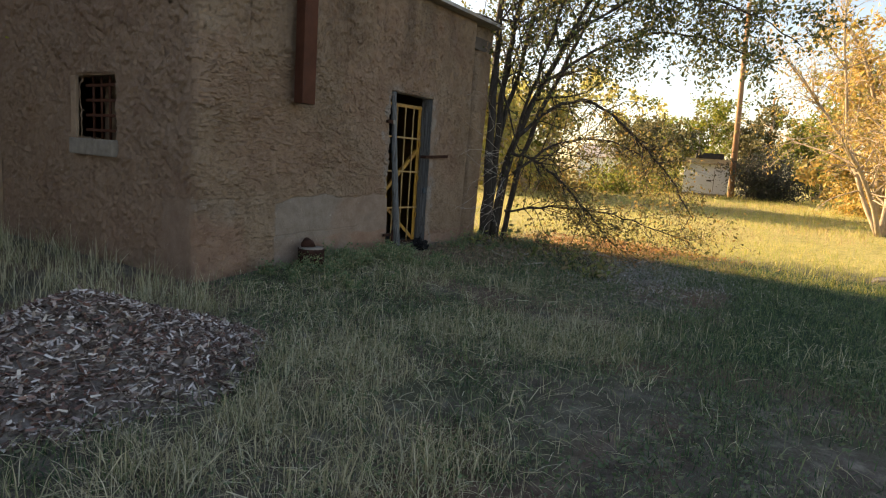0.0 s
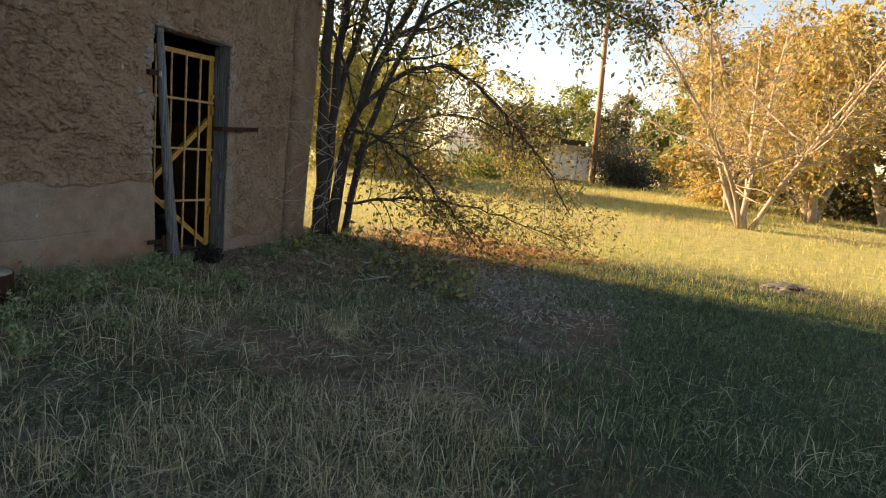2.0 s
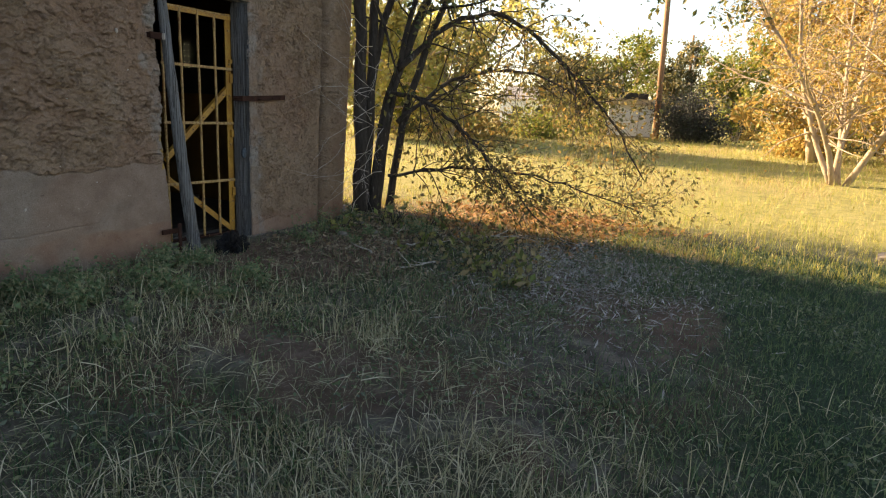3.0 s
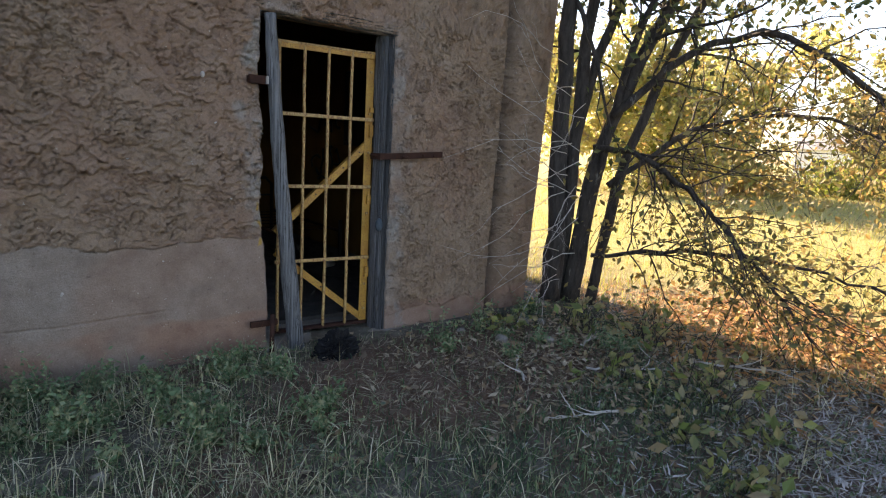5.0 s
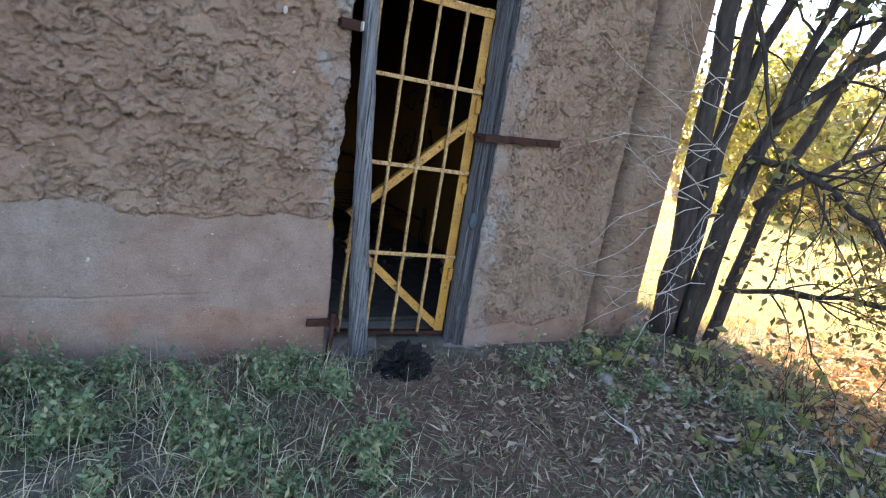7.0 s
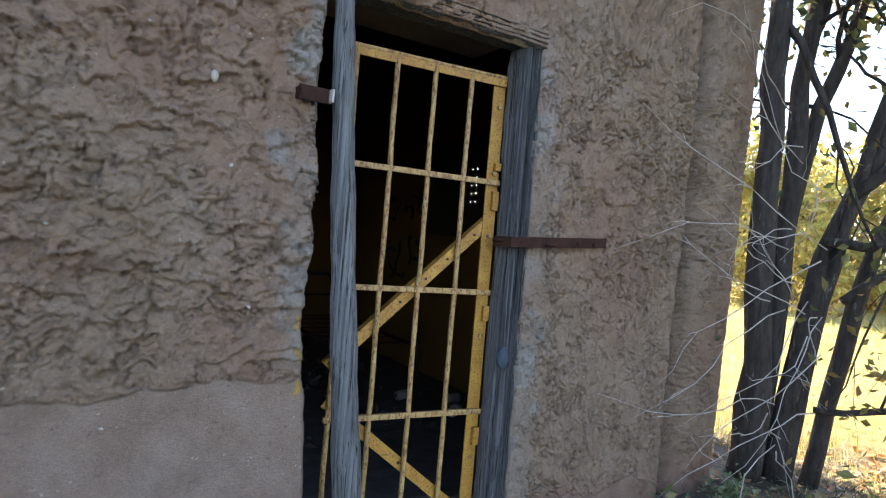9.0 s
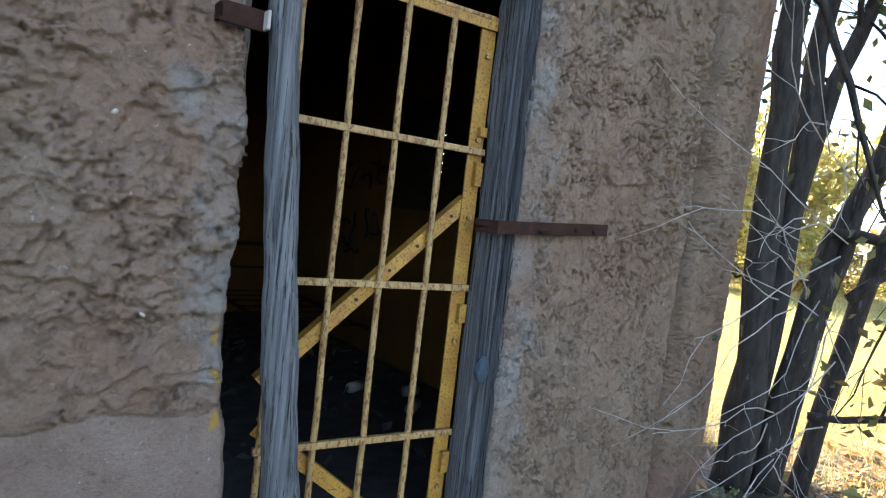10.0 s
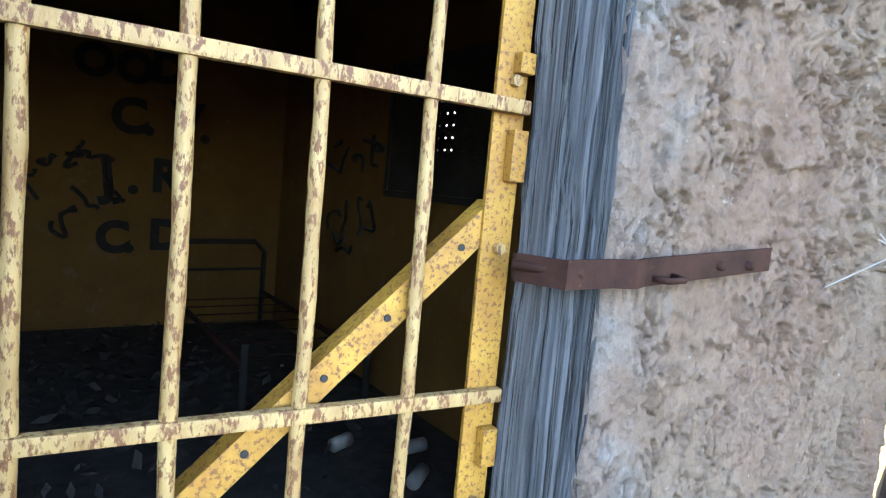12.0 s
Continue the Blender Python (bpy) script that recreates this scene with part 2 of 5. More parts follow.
LITTER = leaf_mat("fallen_leaves", [(0.2, 0.13, 0.07), (0.3, 0.22, 0.13), (0.38, 0.31, 0.22), (0.14, 0.1, 0.065)], 0.2)

# ---- mesh helpers ----
rng = np.random.default_rng(7)


def raw(name, verts, faces, material, parent=None, smooth=False):
    me = bpy.data.meshes.new(name)
    me.from_pydata(np.asarray(verts).tolist(), [], np.asarray(faces).tolist() if isinstance(faces, np.ndarray) else faces)
    me.materials.append(material)
    if smooth:
        me.shade_smooth()
    ob = new(name, me)
    ob.parent = parent
    return ob


def part(name, bm, material, parent=None, label=""):
    me = bpy.data.meshes.new(name)
    bmesh.ops.recalc_face_normals(bm, faces=bm.faces)
    bm.to_mesh(me)
    bm.free()
    me.materials.append(material)
    ob = new(name, me)
    ob.parent = parent
    if label:
        tagged(ob, label)
    return ob


def box(bm, lo, hi, bevel=0.0):
    r = bmesh.ops.create_cube(bm, size=1.0)
    for v in r["verts"]:
        v.co = Vector([(a + b) / 2 + c * (b - a) for a, b, c in zip(lo, hi, v.co)])
    if bevel:
        es = list({e for v in r["verts"] for e in v.link_edges})
        bmesh.ops.bevel(bm, geom=es, offset=bevel, segments=2, profile=0.7, affect="EDGES")


def box_part(name, lo, hi, material, parent=None, label="", bevel=0.004):
    bm = bmesh.new()
    box(bm, lo, hi, bevel)
    return part(name, bm, material, parent, label)


def tube(points, radii, sides=6, ring=None):
    """Vertices and faces of a bent, tapered tube."""
    pts = np.asarray(points, float)
    rad = np.broadcast_to(np.asarray(radii, float), (len(pts),))
    tang = np.gradient(pts, axis=0)
    tang /= np.linalg.norm(tang, axis=1)[:, None] + 1e-9
    ref = np.array([0.31, 0.17, 0.93]) if abs(tang[:, 2].mean()) < 0.8 else np.array([0.94, 0.2, 0.1])
    u = np.cross(tang, ref)
    u /= np.linalg.norm(u, axis=1)[:, None] + 1e-9
    w = np.cross(tang, u)
    a = np.arange(sides) * 2 * math.pi / sides
    v = pts[:, None] + rad[:, None, None] * (np.cos(a)[None, :, None] * u[:, None] + np.sin(a)[None, :, None] * w[:, None])
    v = v.reshape(-1, 3)
    f = []
    for i in range(len(pts) - 1):
        for j in range(sides):
            k = (j + 1) % sides
            f.append((i * sides + j, i * sides + k, (i + 1) * sides + k, (i + 1) * sides + j))
    f.append(tuple(range(sides))[::-1])
    f.append(tuple((len(pts) - 1) * sides + j for j in range(sides)))
    return v, f


def joined(name, pieces, material, parent=None, smooth=True):
    vs, fs, n = [], [], 0
    for v, f in pieces:
        vs.append(v)
        fs.extend(tuple(i + n for i in q) for q in f)
        n += len(v)
    return raw(name, np.concatenate(vs), fs, material, parent, smooth)


def smoothstep(x):
    x = np.clip(x, 0, 1)
    return x * x * (3 - 2 * x)


def lattice(seed):
    return np.random.default_rng(seed).random((256, 256))


def value_noise(x, y, seed=1):
    """Smooth noise from 0 to 1 of two coordinates."""
    g = lattice(seed)
    xi, yi = np.floor(x).astype(int), np.floor(y).astype(int)
    fx, fy = smoothstep(x - xi), smoothstep(y - yi)
    a, b = g[xi % 256, yi % 256], g[(xi + 1) % 256, yi % 256]
    c, d = g[xi % 256, (yi + 1) % 256], g[(xi + 1) % 256, (yi + 1) % 256]
    return (a * (1 - fx) + b * fx) * (1 - fy) + (c * (1 - fx) + d * fx) * fy


def fbm(x, y, seed=1, octaves=4):
    s, amp, tot = 0, 1.0, 0
    for i in range(octaves):
        s, tot = s + amp * value_noise(x * 2**i + 17.3 * i, y * 2**i + 9.1 * i, seed + i), tot + amp
        amp *= 0.5
    return s / tot


# ---- ground ----
def ground_z(x, y):
    x, y = np.asarray(x, float), np.asarray(y, float)
    z = 0.06 + 0.05 * (fbm(x * 0.5, y * 0.5, 3) - 0.5) + 0.03 * (fbm(x * 2.2, y * 2.2, 5) - 0.5)
    z = z + 0.13 * smoothstep((y - 2.6) / 2.2) * smoothstep((x - 2) / 4) * smoothstep((10.5 - x) / 2)
    z = z + 0.2 * smoothstep((x - 9.5) / 9)
    return z


def build_ground():
    xs = np.concatenate([-np.geomspace(1500, 3, 22), np.arange(-2, 11, 0.07), np.geomspace(11.1, 60, 60), np.geomspace(64, 1500, 18)])
    ys = np.concatenate([-np.geomspace(1500, 6, 24), np.arange(-5.5, 5.3, 0.07), np.geomspace(5.5, 40, 30), np.geomspace(45, 1500, 18)])
    X, Y = np.meshgrid(xs, ys)
    Z = ground_z(X, Y)
    n, m = len(ys), len(xs)
    i = (np.arange(n - 1)[:, None] * m + np.arange(m - 1)[None]).ravel()
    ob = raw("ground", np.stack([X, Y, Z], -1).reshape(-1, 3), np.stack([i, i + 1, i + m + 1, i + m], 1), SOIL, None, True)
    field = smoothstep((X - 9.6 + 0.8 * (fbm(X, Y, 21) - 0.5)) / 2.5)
    bare = smoothstep((fbm(X * 1.4, Y * 1.4, 31) - 0.56) / 0.1) * 0.7
    d = np.hypot((X - 7.4) / 0.7, (Y - 1.3) / 0.28)
    bare = np.maximum(bare, smoothstep((1.1 - d) / 0.5))
    d = np.hypot((X - 7.2) / 1.5, (Y - 4.1) / 0.7)
    bare = np.maximum(bare, smoothstep((1.1 - d) / 0.5)) * (1 - 0.8 * field)
    d = np.hypot((X - 8.5) / 1.3, (Y - 2.3) / 0.9)
    bare = np.maximum(bare, 0.8 * smoothstep((1.15 - d) / 0.5)) * (1 - 0.8 * field)
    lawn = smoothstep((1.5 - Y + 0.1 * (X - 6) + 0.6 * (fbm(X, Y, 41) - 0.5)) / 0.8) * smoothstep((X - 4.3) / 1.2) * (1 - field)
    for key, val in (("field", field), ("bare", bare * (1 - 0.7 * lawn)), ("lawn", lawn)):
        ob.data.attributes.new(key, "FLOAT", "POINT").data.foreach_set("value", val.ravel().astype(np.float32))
    return tagged(ob, "dry ground of soil, straw and thin grass", "ground", kind="structure")


build_ground()

# ---- the building ----
FACE, LEFT, RIGHT, TOP = 4.86, 3.63, 8.63, 3.3
DOOR_L, DOOR_R, DOOR_B, DOOR_T = 6.28, 7.1, 0.2, 2.1


def scales(u, v, seed):
    """Overlapping trowelled scales: each cell is a tilted plate that ends in a lip. Height from 0 to 1, and how near a seam is, from 0 to 1."""
    g = np.random.default_rng(seed)
    jx, jy, ja, jh = g.random((256, 256)), g.random((256, 256)), g.random((256, 256)), g.random((256, 256))
    iu, iv = np.floor(u).astype(int), np.floor(v).astype(int)
    best, second, h = np.full(u.shape, 9.0), np.full(u.shape, 9.0), np.zeros(u.shape)
    for du in (-1, 0, 1):
        for dv in (-1, 0, 1):
            a, b = (iu + du) % 256, (iv + dv) % 256
            x, y = u - (iu + du + jx[a, b]), v - (iv + dv + jy[a, b])
            d = np.sqrt(x * x + y * y)
            ang = -math.pi / 2 + (ja[a, b] - 0.5) * 3.0
            k = np.clip(0.5 + 0.62 * (x * np.cos(ang) + y * np.sin(ang)), 0, 1) * (0.45 + 0.55 * jh[a, b])
            near = d < best
            second = np.where(near, best, np.minimum(second, d))
            best, h = np.where(near, d, best), np.where(near, k, h)
    return h, smoothstep((0.13 - (second - best)) / 0.11)


def crust(u, v, seed):
    """Height of thrown stucco, in metres: plates of two sizes with broken lips and open seams."""
    wx, wy = fbm(u * 12, v * 12, seed, 5) - 0.5, fbm(u * 12 + 40, v * 12, seed + 5, 5) - 0.5
    a, sa = scales(u * 9.5 + 2.4 * wx, v * 12 + 2.4 * wy, seed + 9)
    b, sb = scales(u * 34 + 4.0 * wy, v * 42 + 4.0 * wx, seed + 14)
    if seed == 100:
        g, sg = scales(u * 44 + 4.0 * wy, v * 27 + 4.0 * wx, seed + 17)
        right = smoothstep((u - 7.0) / 0.15)
        a, sa = a * (1 - 0.35 * right), sa * (1 - right)
        b, sb = b * (1 - right) + 1.45 * g * right, sb * (1 - right) + 2.4 * sg * right
    k = fbm(u * 2.3, v * 2.3, seed + 30, 3)
    torn = smoothstep((fbm(u * 11, v * 11, seed + 33, 3) - 0.48) / 0.1)
    h = 0.034 * a * (0.5 + k) + 0.013 * b * (0.5 + 0.9 * smoothstep((k - 0.4) / 0.25)) - torn * (0.014 * sa + 0.011 * sb)
    return h + 0.005 * (fbm(u * 60, v * 60, seed + 20, 2) - 0.5) - 0.014


def skin(name, us, vs, place, height, keep, attrs, parent):
    """A sheet of stucco over a wall: a fine grid with relief, cut where keep is false."""
    U, V = np.meshgrid(us, vs)
    P = place(U, V, height(U, V))
    n, m = len(vs), len(us)
    i = (np.arange(n - 1)[:, None] * m + np.arange(m - 1)[None])
    Uc, Vc = (U[1:, 1:] + U[:-1, :-1]) / 2, (V[1:, 1:] + V[:-1, :-1]) / 2
    q = i[keep(Uc, Vc)]
    ob = raw(name, P.reshape(-1, 3), np.stack([q, q + 1, q + m + 1, q + m], 1), STUCCO, parent, True)
    for key, fn in attrs.items():
        ob.data.attributes.new(key, "FLOAT", "POINT").data.foreach_set("value", fn(U, V).ravel().astype(np.float32))
    return ob


def door_gap(x, z):
    """How far a point lies outside the door's opening; below 0 within it."""
    left = DOOR_L + 0.05 * (fbm(z * 6, z * 0 + 3, 77, 3) - 0.5) + 0.05 * smoothstep((1.3 - z) / 0.9)
    dx = np.maximum(left - x, x - DOOR_R - 0.03)
    return np.maximum(dx, np.maximum(z - DOOR_T, DOOR_B - 0.02 - z))


def cement_mask(x, z):
    edge = 0.87 + 0.1 * (fbm(x * 4, z * 0, 51, 5) - 0.5) - 0.09 * smoothstep((4.75 - x) / 0.2)
    m = smoothstep((edge - z) / 0.012) * smoothstep((x - 4.5 - 0.12 * (fbm(z * 4, z * 0, 52, 3) - 0.3)) / 0.012) * (x < 6.5)
    ringed = smoothstep((0.16 + 0.09 * (fbm(x * 8, z * 8, 53) - 0.5) - (x - DOOR_R)) / 0.05) * (x > 6.9) * smoothstep((DOOR_T + 0.1 - z) / 0.1)
    foot = smoothstep((0.34 + 0.12 * (fbm(x * 5, z * 0 + 5, 54, 3) - 0.5) - z) / 0.015) * (x > 7.1) * smoothstep((7.95 - x) / 0.1)
    corner = smoothstep((4.02 + 0.1 * fbm(z * 5, z * 0, 57, 3) - x) / 0.015) * smoothstep((0.86 - z) / 0.015)
    return np.maximum.reduce([m, ringed * 0.4, foot, corner * 0.45])


def pink_mask(x, z):
    a = smoothstep((0.47 + 0.06 * (fbm(x * 2.5, z * 0, 61, 3) - 0.5) - z) / 0.05) * (x < 6.5) * (0.25 + 0.75 * smoothstep((fbm(x * 2, z * 3, 62) - 0.38) / 0.2))
    b = smoothstep((0.4 - z) / 0.06) * (x > 7.1)
    c = 0.45 * smoothstep((fbm(x * 1.6, z * 1.6, 63) - 0.47) / 0.16)
    d = 0.9 * smoothstep((4.2 - x) / 0.1) * smoothstep((0.75 + 0.3 * (fbm(x * 3, z * 3, 64) - 0.5) - z) / 0.25)
    return np.clip(np.maximum.reduce([a, b * 0.9, c, d]), 0, 1)


def ring_mask(x, z):
    """Grey repair plaster smeared round the door."""
    n = fbm(x * 7, z * 7, 58)
    a = smoothstep((0.36 * n - 0.03 - (x - DOOR_R - 0.03)) / 0.12) * (x > 6.9)
    b = smoothstep((0.3 * n - 0.02 - (DOOR_L - x)) / 0.06) * (x < 6.5) * smoothstep((z - 0.85) / 0.1)
    return np.clip((a + b) * smoothstep((DOOR_T + 0.15 - z) / 0.2), 0, 1) * (0.25 + 0.5 * smoothstep((fbm(x * 12, z * 12, 59) - 0.45) / 0.15))


def dab_mask(x, z):
    """Splashes of yellow paint beside the gate."""
    m = 0 * x
    for cx, cz, q in ((6.262, 0.96, 0.017), (6.27, 0.85, 0.014), (6.255, 1.05, 0.01)):
        m = np.maximum(m, smoothstep((q - np.hypot(x - cx, (z - cz) * 0.6) + 0.03 * (fbm(x * 40, z * 40, 91) - 0.5)) / 0.012))
    return m


def streak_mask(x, z):
    """Dark brown put into the colour: a band down the channel at the wall's end, and streaks below the roof edge."""
    w = 0.07 + 0.04 * fbm(z * 3, z * 0, 92, 4)
    a = smoothstep((w - np.abs(x - 8.15 - 0.02 * (fbm(z * 2, z * 0 + 4, 93) - 0.5))) / 0.05) * 0.6
    b = smoothstep((z - 2.2 + 0.9 * (fbm(x * 5, z * 0.6, 94) - 0.5)) / 1.0) * smoothstep((fbm(x * 4, z * 0.4, 95) - 0.45) / 0.2) * 0.5
    return np.clip(a + b, 0, 0.75)


def front_height(x, z):
    s = cement_mask(x, z)
    h = crust(x, z, 100) * (1 - s) * (0.15 + 0.85 * smoothstep((RIGHT - x) / 0.14)) + s * (-0.008 + 0.004 * fbm(x * 9, z * 9, 71))
    h = h - 0.13 * np.exp(-(((x - 8.16) / 0.065) ** 2)) - 0.05 * smoothstep((x - 8.08) / 0.15) - 0.03 * smoothstep((x - 8.45) / 0.1) + 0.045 * smoothstep((4.2 - x) / 0.03) * (1 - 0.5 * smoothstep((4.1 - x) / 0.1) * 0)
    crack = np.abs(z - 0.5 - 0.03 * (fbm(x * 3, z * 0, 72, 4) - 0.5) - 0.06 * (x - 5.5) * 0.5)
    h = h - 0.008 * smoothstep((0.006 - crack) / 0.004) * (x < 6.4) * (fbm(x * 3, z * 0 + 8, 73) > 0.45)
    h = h + 0.01 * (fbm(x * 1.2, z * 1.2, 74) - 0.5)
    h = h - 0.045 * smoothstep((0.02 - door_gap(x, z)) / 0.03)
    edge = np.minimum(x - LEFT, RIGHT - x)
    return h - 0.05 * smoothstep((0.03 - edge) / 0.04) * (edge < 0.04)


front = new("wall_front")
tagged(front, "mud-brown stucco wall with cement patches", "wall", kind="structure")
bm = bmesh.new()
box(bm, (LEFT + 0.02, FACE + 0.03, -0.3), (DOOR_L - 0.06, FACE + 0.45, TOP))
box(bm, (DOOR_R + 0.02, FACE + 0.03, -0.3), (7.5, FACE + 0.15, TOP))
box(bm, (7.5, FACE + 0.03, -0.3), (8.0, FACE + 0.45, TOP))
box(bm, (8.0, FACE + 0.23, -0.3), (RIGHT - 0.02, FACE + 0.45, TOP))
box(bm, (DOOR_L - 0.06, FACE + 0.03, DOOR_T + 0.06), (DOOR_R + 0.02, FACE + 0.45, TOP))
box(bm, (DOOR_L - 0.06, FACE + 0.03, -0.3), (DOOR_R + 0.02, FACE + 0.45, DOOR_B - 0.03))
part("masonry", bm, MASONRY, front)
xs = np.concatenate([np.arange(LEFT, 5.0, 0.014), np.arange(5.0, 7.0, 0.0058), np.arange(7.0, 8.0, 0.0045), np.arange(8.0, RIGHT + 0.001, 0.009)])
zs = np.concatenate([np.arange(-0.1, 0.3, 0.012), np.arange(0.3, 2.2, 0.0052), np.arange(2.2, TOP + 0.001, 0.014)])
skin("stucco", xs, zs, lambda x, z, h: np.stack([x + 0.05 * (z - 1.0) * smoothstep((x - 7.7) / 0.8), FACE - h, z], -1), front_height, lambda x, z: door_gap(x, z) > 0.0,
     {"smooth": cement_mask, "pink": pink_mask, "ring": ring_mask, "dab": dab_mask, "streak": streak_mask}, front)

WIN_A, WIN_B, WIN_LO, WIN_HI = 6.08, 6.8, 1.3, 1.92
BACK = 9.75


def side_height(y, z):
    h = 1.3 * crust(y, z, 200) + 0.012 * (fbm(y, z, 210) - 0.5)
    flat = smoothstep((0.86 - z) / 0.015) * smoothstep((5.3 - y) / 0.015)
    h = h * (1 - flat) - 0.005 * flat
    gap = np.maximum(np.maximum(WIN_A - y, y - WIN_B), np.maximum(WIN_LO - z, z - WIN_HI))
    return h - 0.045 * smoothstep((0.02 - gap) / 0.03) - 0.03 * smoothstep((FACE + 0.03 - y) / 0.04)


side = new("wall_side")
tagged(side, "reddish stucco side wall with a small window", "wall", kind="structure")
bm = bmesh.new()
for lo, hi in (((FACE + 0.03, -0.3), (WIN_A, TOP)), ((WIN_B, -0.3), (BACK, TOP)), ((WIN_A, WIN_HI), (WIN_B, TOP)), ((WIN_A, -0.3), (WIN_B, WIN_LO))):
    box(bm, (LEFT + 0.02, lo[0], lo[1]), (LEFT + 0.4, hi[0], hi[1]))
part("masonry", bm, MASONRY, side)
skin("stucco", np.arange(FACE - 0.02, 8.7, 0.017), np.arange(-0.1, TOP + 0.001, 0.017), lambda y, z, h: np.stack([LEFT - h, y, z], -1), side_height,
     lambda y, z: ~((y > WIN_A) & (y < WIN_B) & (z > WIN_LO) & (z < WIN_HI)),
     {"smooth": lambda y, z: smoothstep((0.86 - z) / 0.015) * smoothstep((5.3 - y) / 0.015) * 0.4,
      "pink": lambda y, z: np.clip(0.35 + smoothstep((1.2 - z) / 1.0) * 0.6 * fbm(y * 2, z * 2, 222), 0, 1)}, side)

# the far walls and the rear wing that shades the yard
HOLE = (6.4, 7.4, 1.46, 2.1)


def pierced(name, x0, x1, y0, y1, z0, z1, material, label):
    """A wall across x with the small window's opening through it, in one piece."""
    a, b, c, d = HOLE
    rim = [(y0, z0), (y1, z0), (y1, z1), (y0, z1), (a, c), (b, c), (b, d), (a, d)]
    bm = bmesh.new()
    near = [bm.verts.new((x0, y, z)) for y, z in rim]
    far = [bm.verts.new((x1, y, z)) for y, z in rim]
    for k in range(4):
        n = (k + 1) % 4
        for ring in (near, far):
            bm.faces.new((ring[k], ring[n], ring[4 + n], ring[4 + k]))
        bm.faces.new((near[k], far[k], far[n], near[n]))
        bm.faces.new((near[4 + k], near[4 + n], far[4 + n], far[4 + k]))
    return tagged(part(name, bm, material), label, "wall", kind="structure")


pierced("wall_right", 8.3, RIGHT - 0.03, FACE + 0.45, BACK, -0.3, TOP, MASONRY, "brown mud masonry end wall")
box_part("wall_back", (LEFT + 0.4, 9.35, -0.3), (8.3, BACK, TOP), MASONRY)
tagged(bpy.data.objects["wall_back"], "brown mud masonry back wall", "wall", kind="structure")
# the wing's length and height are chosen so its shadow covers the left yard
box_part("wall_wing", (-9, 8.62, -0.3), (LEFT, 9.0, 4.3), MASONRY)
tagged(bpy.data.objects["wall_wing"], "dark brown wall of the rear wing", "wall", kind="structure")
# unseen wall, added only to carry the yard's shade further right
box_part("wall_shade_blocker", (8.62, 9.35, -0.3), (9.9, 9.75, 4.3), MASONRY)
tagged(bpy.data.objects["wall_shade_blocker"], "plain brown masonry wall added out of sight to shade the yard", "wall", kind="structure")
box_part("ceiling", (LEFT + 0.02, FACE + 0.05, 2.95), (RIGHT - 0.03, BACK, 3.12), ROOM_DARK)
tagged(bpy.data.objects["ceiling"], "dark cell ceiling, its shade put into the colour", "ceiling", kind="structure")
roof = new("roof_coping")
tagged(roof, "thin weathered metal coping along the roof edge", "roof", kind="structure")
box_part("strip", (LEFT - 0.05, FACE - 0.13, TOP), (RIGHT + 0.04, FACE + 0.47, TOP + 0.045), COPING, roof)
box_part("strip", (LEFT - 0.05, FACE + 0.47, TOP), (LEFT + 0.42, BACK + 0.04, TOP + 0.045), COPING, roof)
box_part("strip", (RIGHT - 0.34, FACE + 0.47, TOP), (RIGHT + 0.04, BACK + 0.04, TOP + 0.045), COPING, roof)

# ---- small side window with bars ----
window = new("window_1")
tagged(window, "small barred window with a cement sill", "window", kind="structure")
box_part("window_sill", (LEFT - 0.06, WIN_A - 0.06, WIN_LO - 0.16), (LEFT + 0.25, WIN_B + 0.05, WIN_LO), CONCRETE, window, "rough pale cement sill", 0.02)
box_part("window_jamb", (LEFT - 0.012, WIN_B, WIN_LO), (LEFT + 0.3, WIN_B + 0.1, WIN_HI), MASONRY, window, "", 0.015)
for i in range(4):
    y = WIN_A + (i + 0.8) * (WIN_B - WIN_A) / 4.6
    v, f = tube([(LEFT + 0.11, y, WIN_LO - 0.01), (LEFT + 0.11, y, WIN_HI + 0.01)], 0.013, 8)
    raw("bar", v, f, PIPE_RUST, window, True)
for i in range(4):
    z = WIN_LO + (i + 0.6) * (WIN_HI - WIN_LO) / 4.2
    box_part("crossbar", (LEFT + 0.09, WIN_A - 0.01, z - 0.014), (LEFT + 0.096, WIN_B + 0.01, z + 0.014), PIPE_RUST, window)

# ---- downspout ----
spout = new("downspout")
tagged(spout, "rust-red square downspout on the stucco wall", "downspout")
bm = bmesh.new()
box(bm, (4.68, FACE - 0.19, 1.78), (4.85, FACE - 0.07, TOP - 0.02), 0.012)
part("pipe", bm, PIPE_RUST, spout)
for z in (3.0,):
    box_part("strap", (4.665, FACE - 0.196, z), (4.865, FACE + 0.03, z + 0.035), RUST, spout)

# ---- door frame ----
frame_ob = new("door_frame")
tagged(frame_ob, "weathered grey wooden door frame, pulled loose", "door frame", kind="structure")


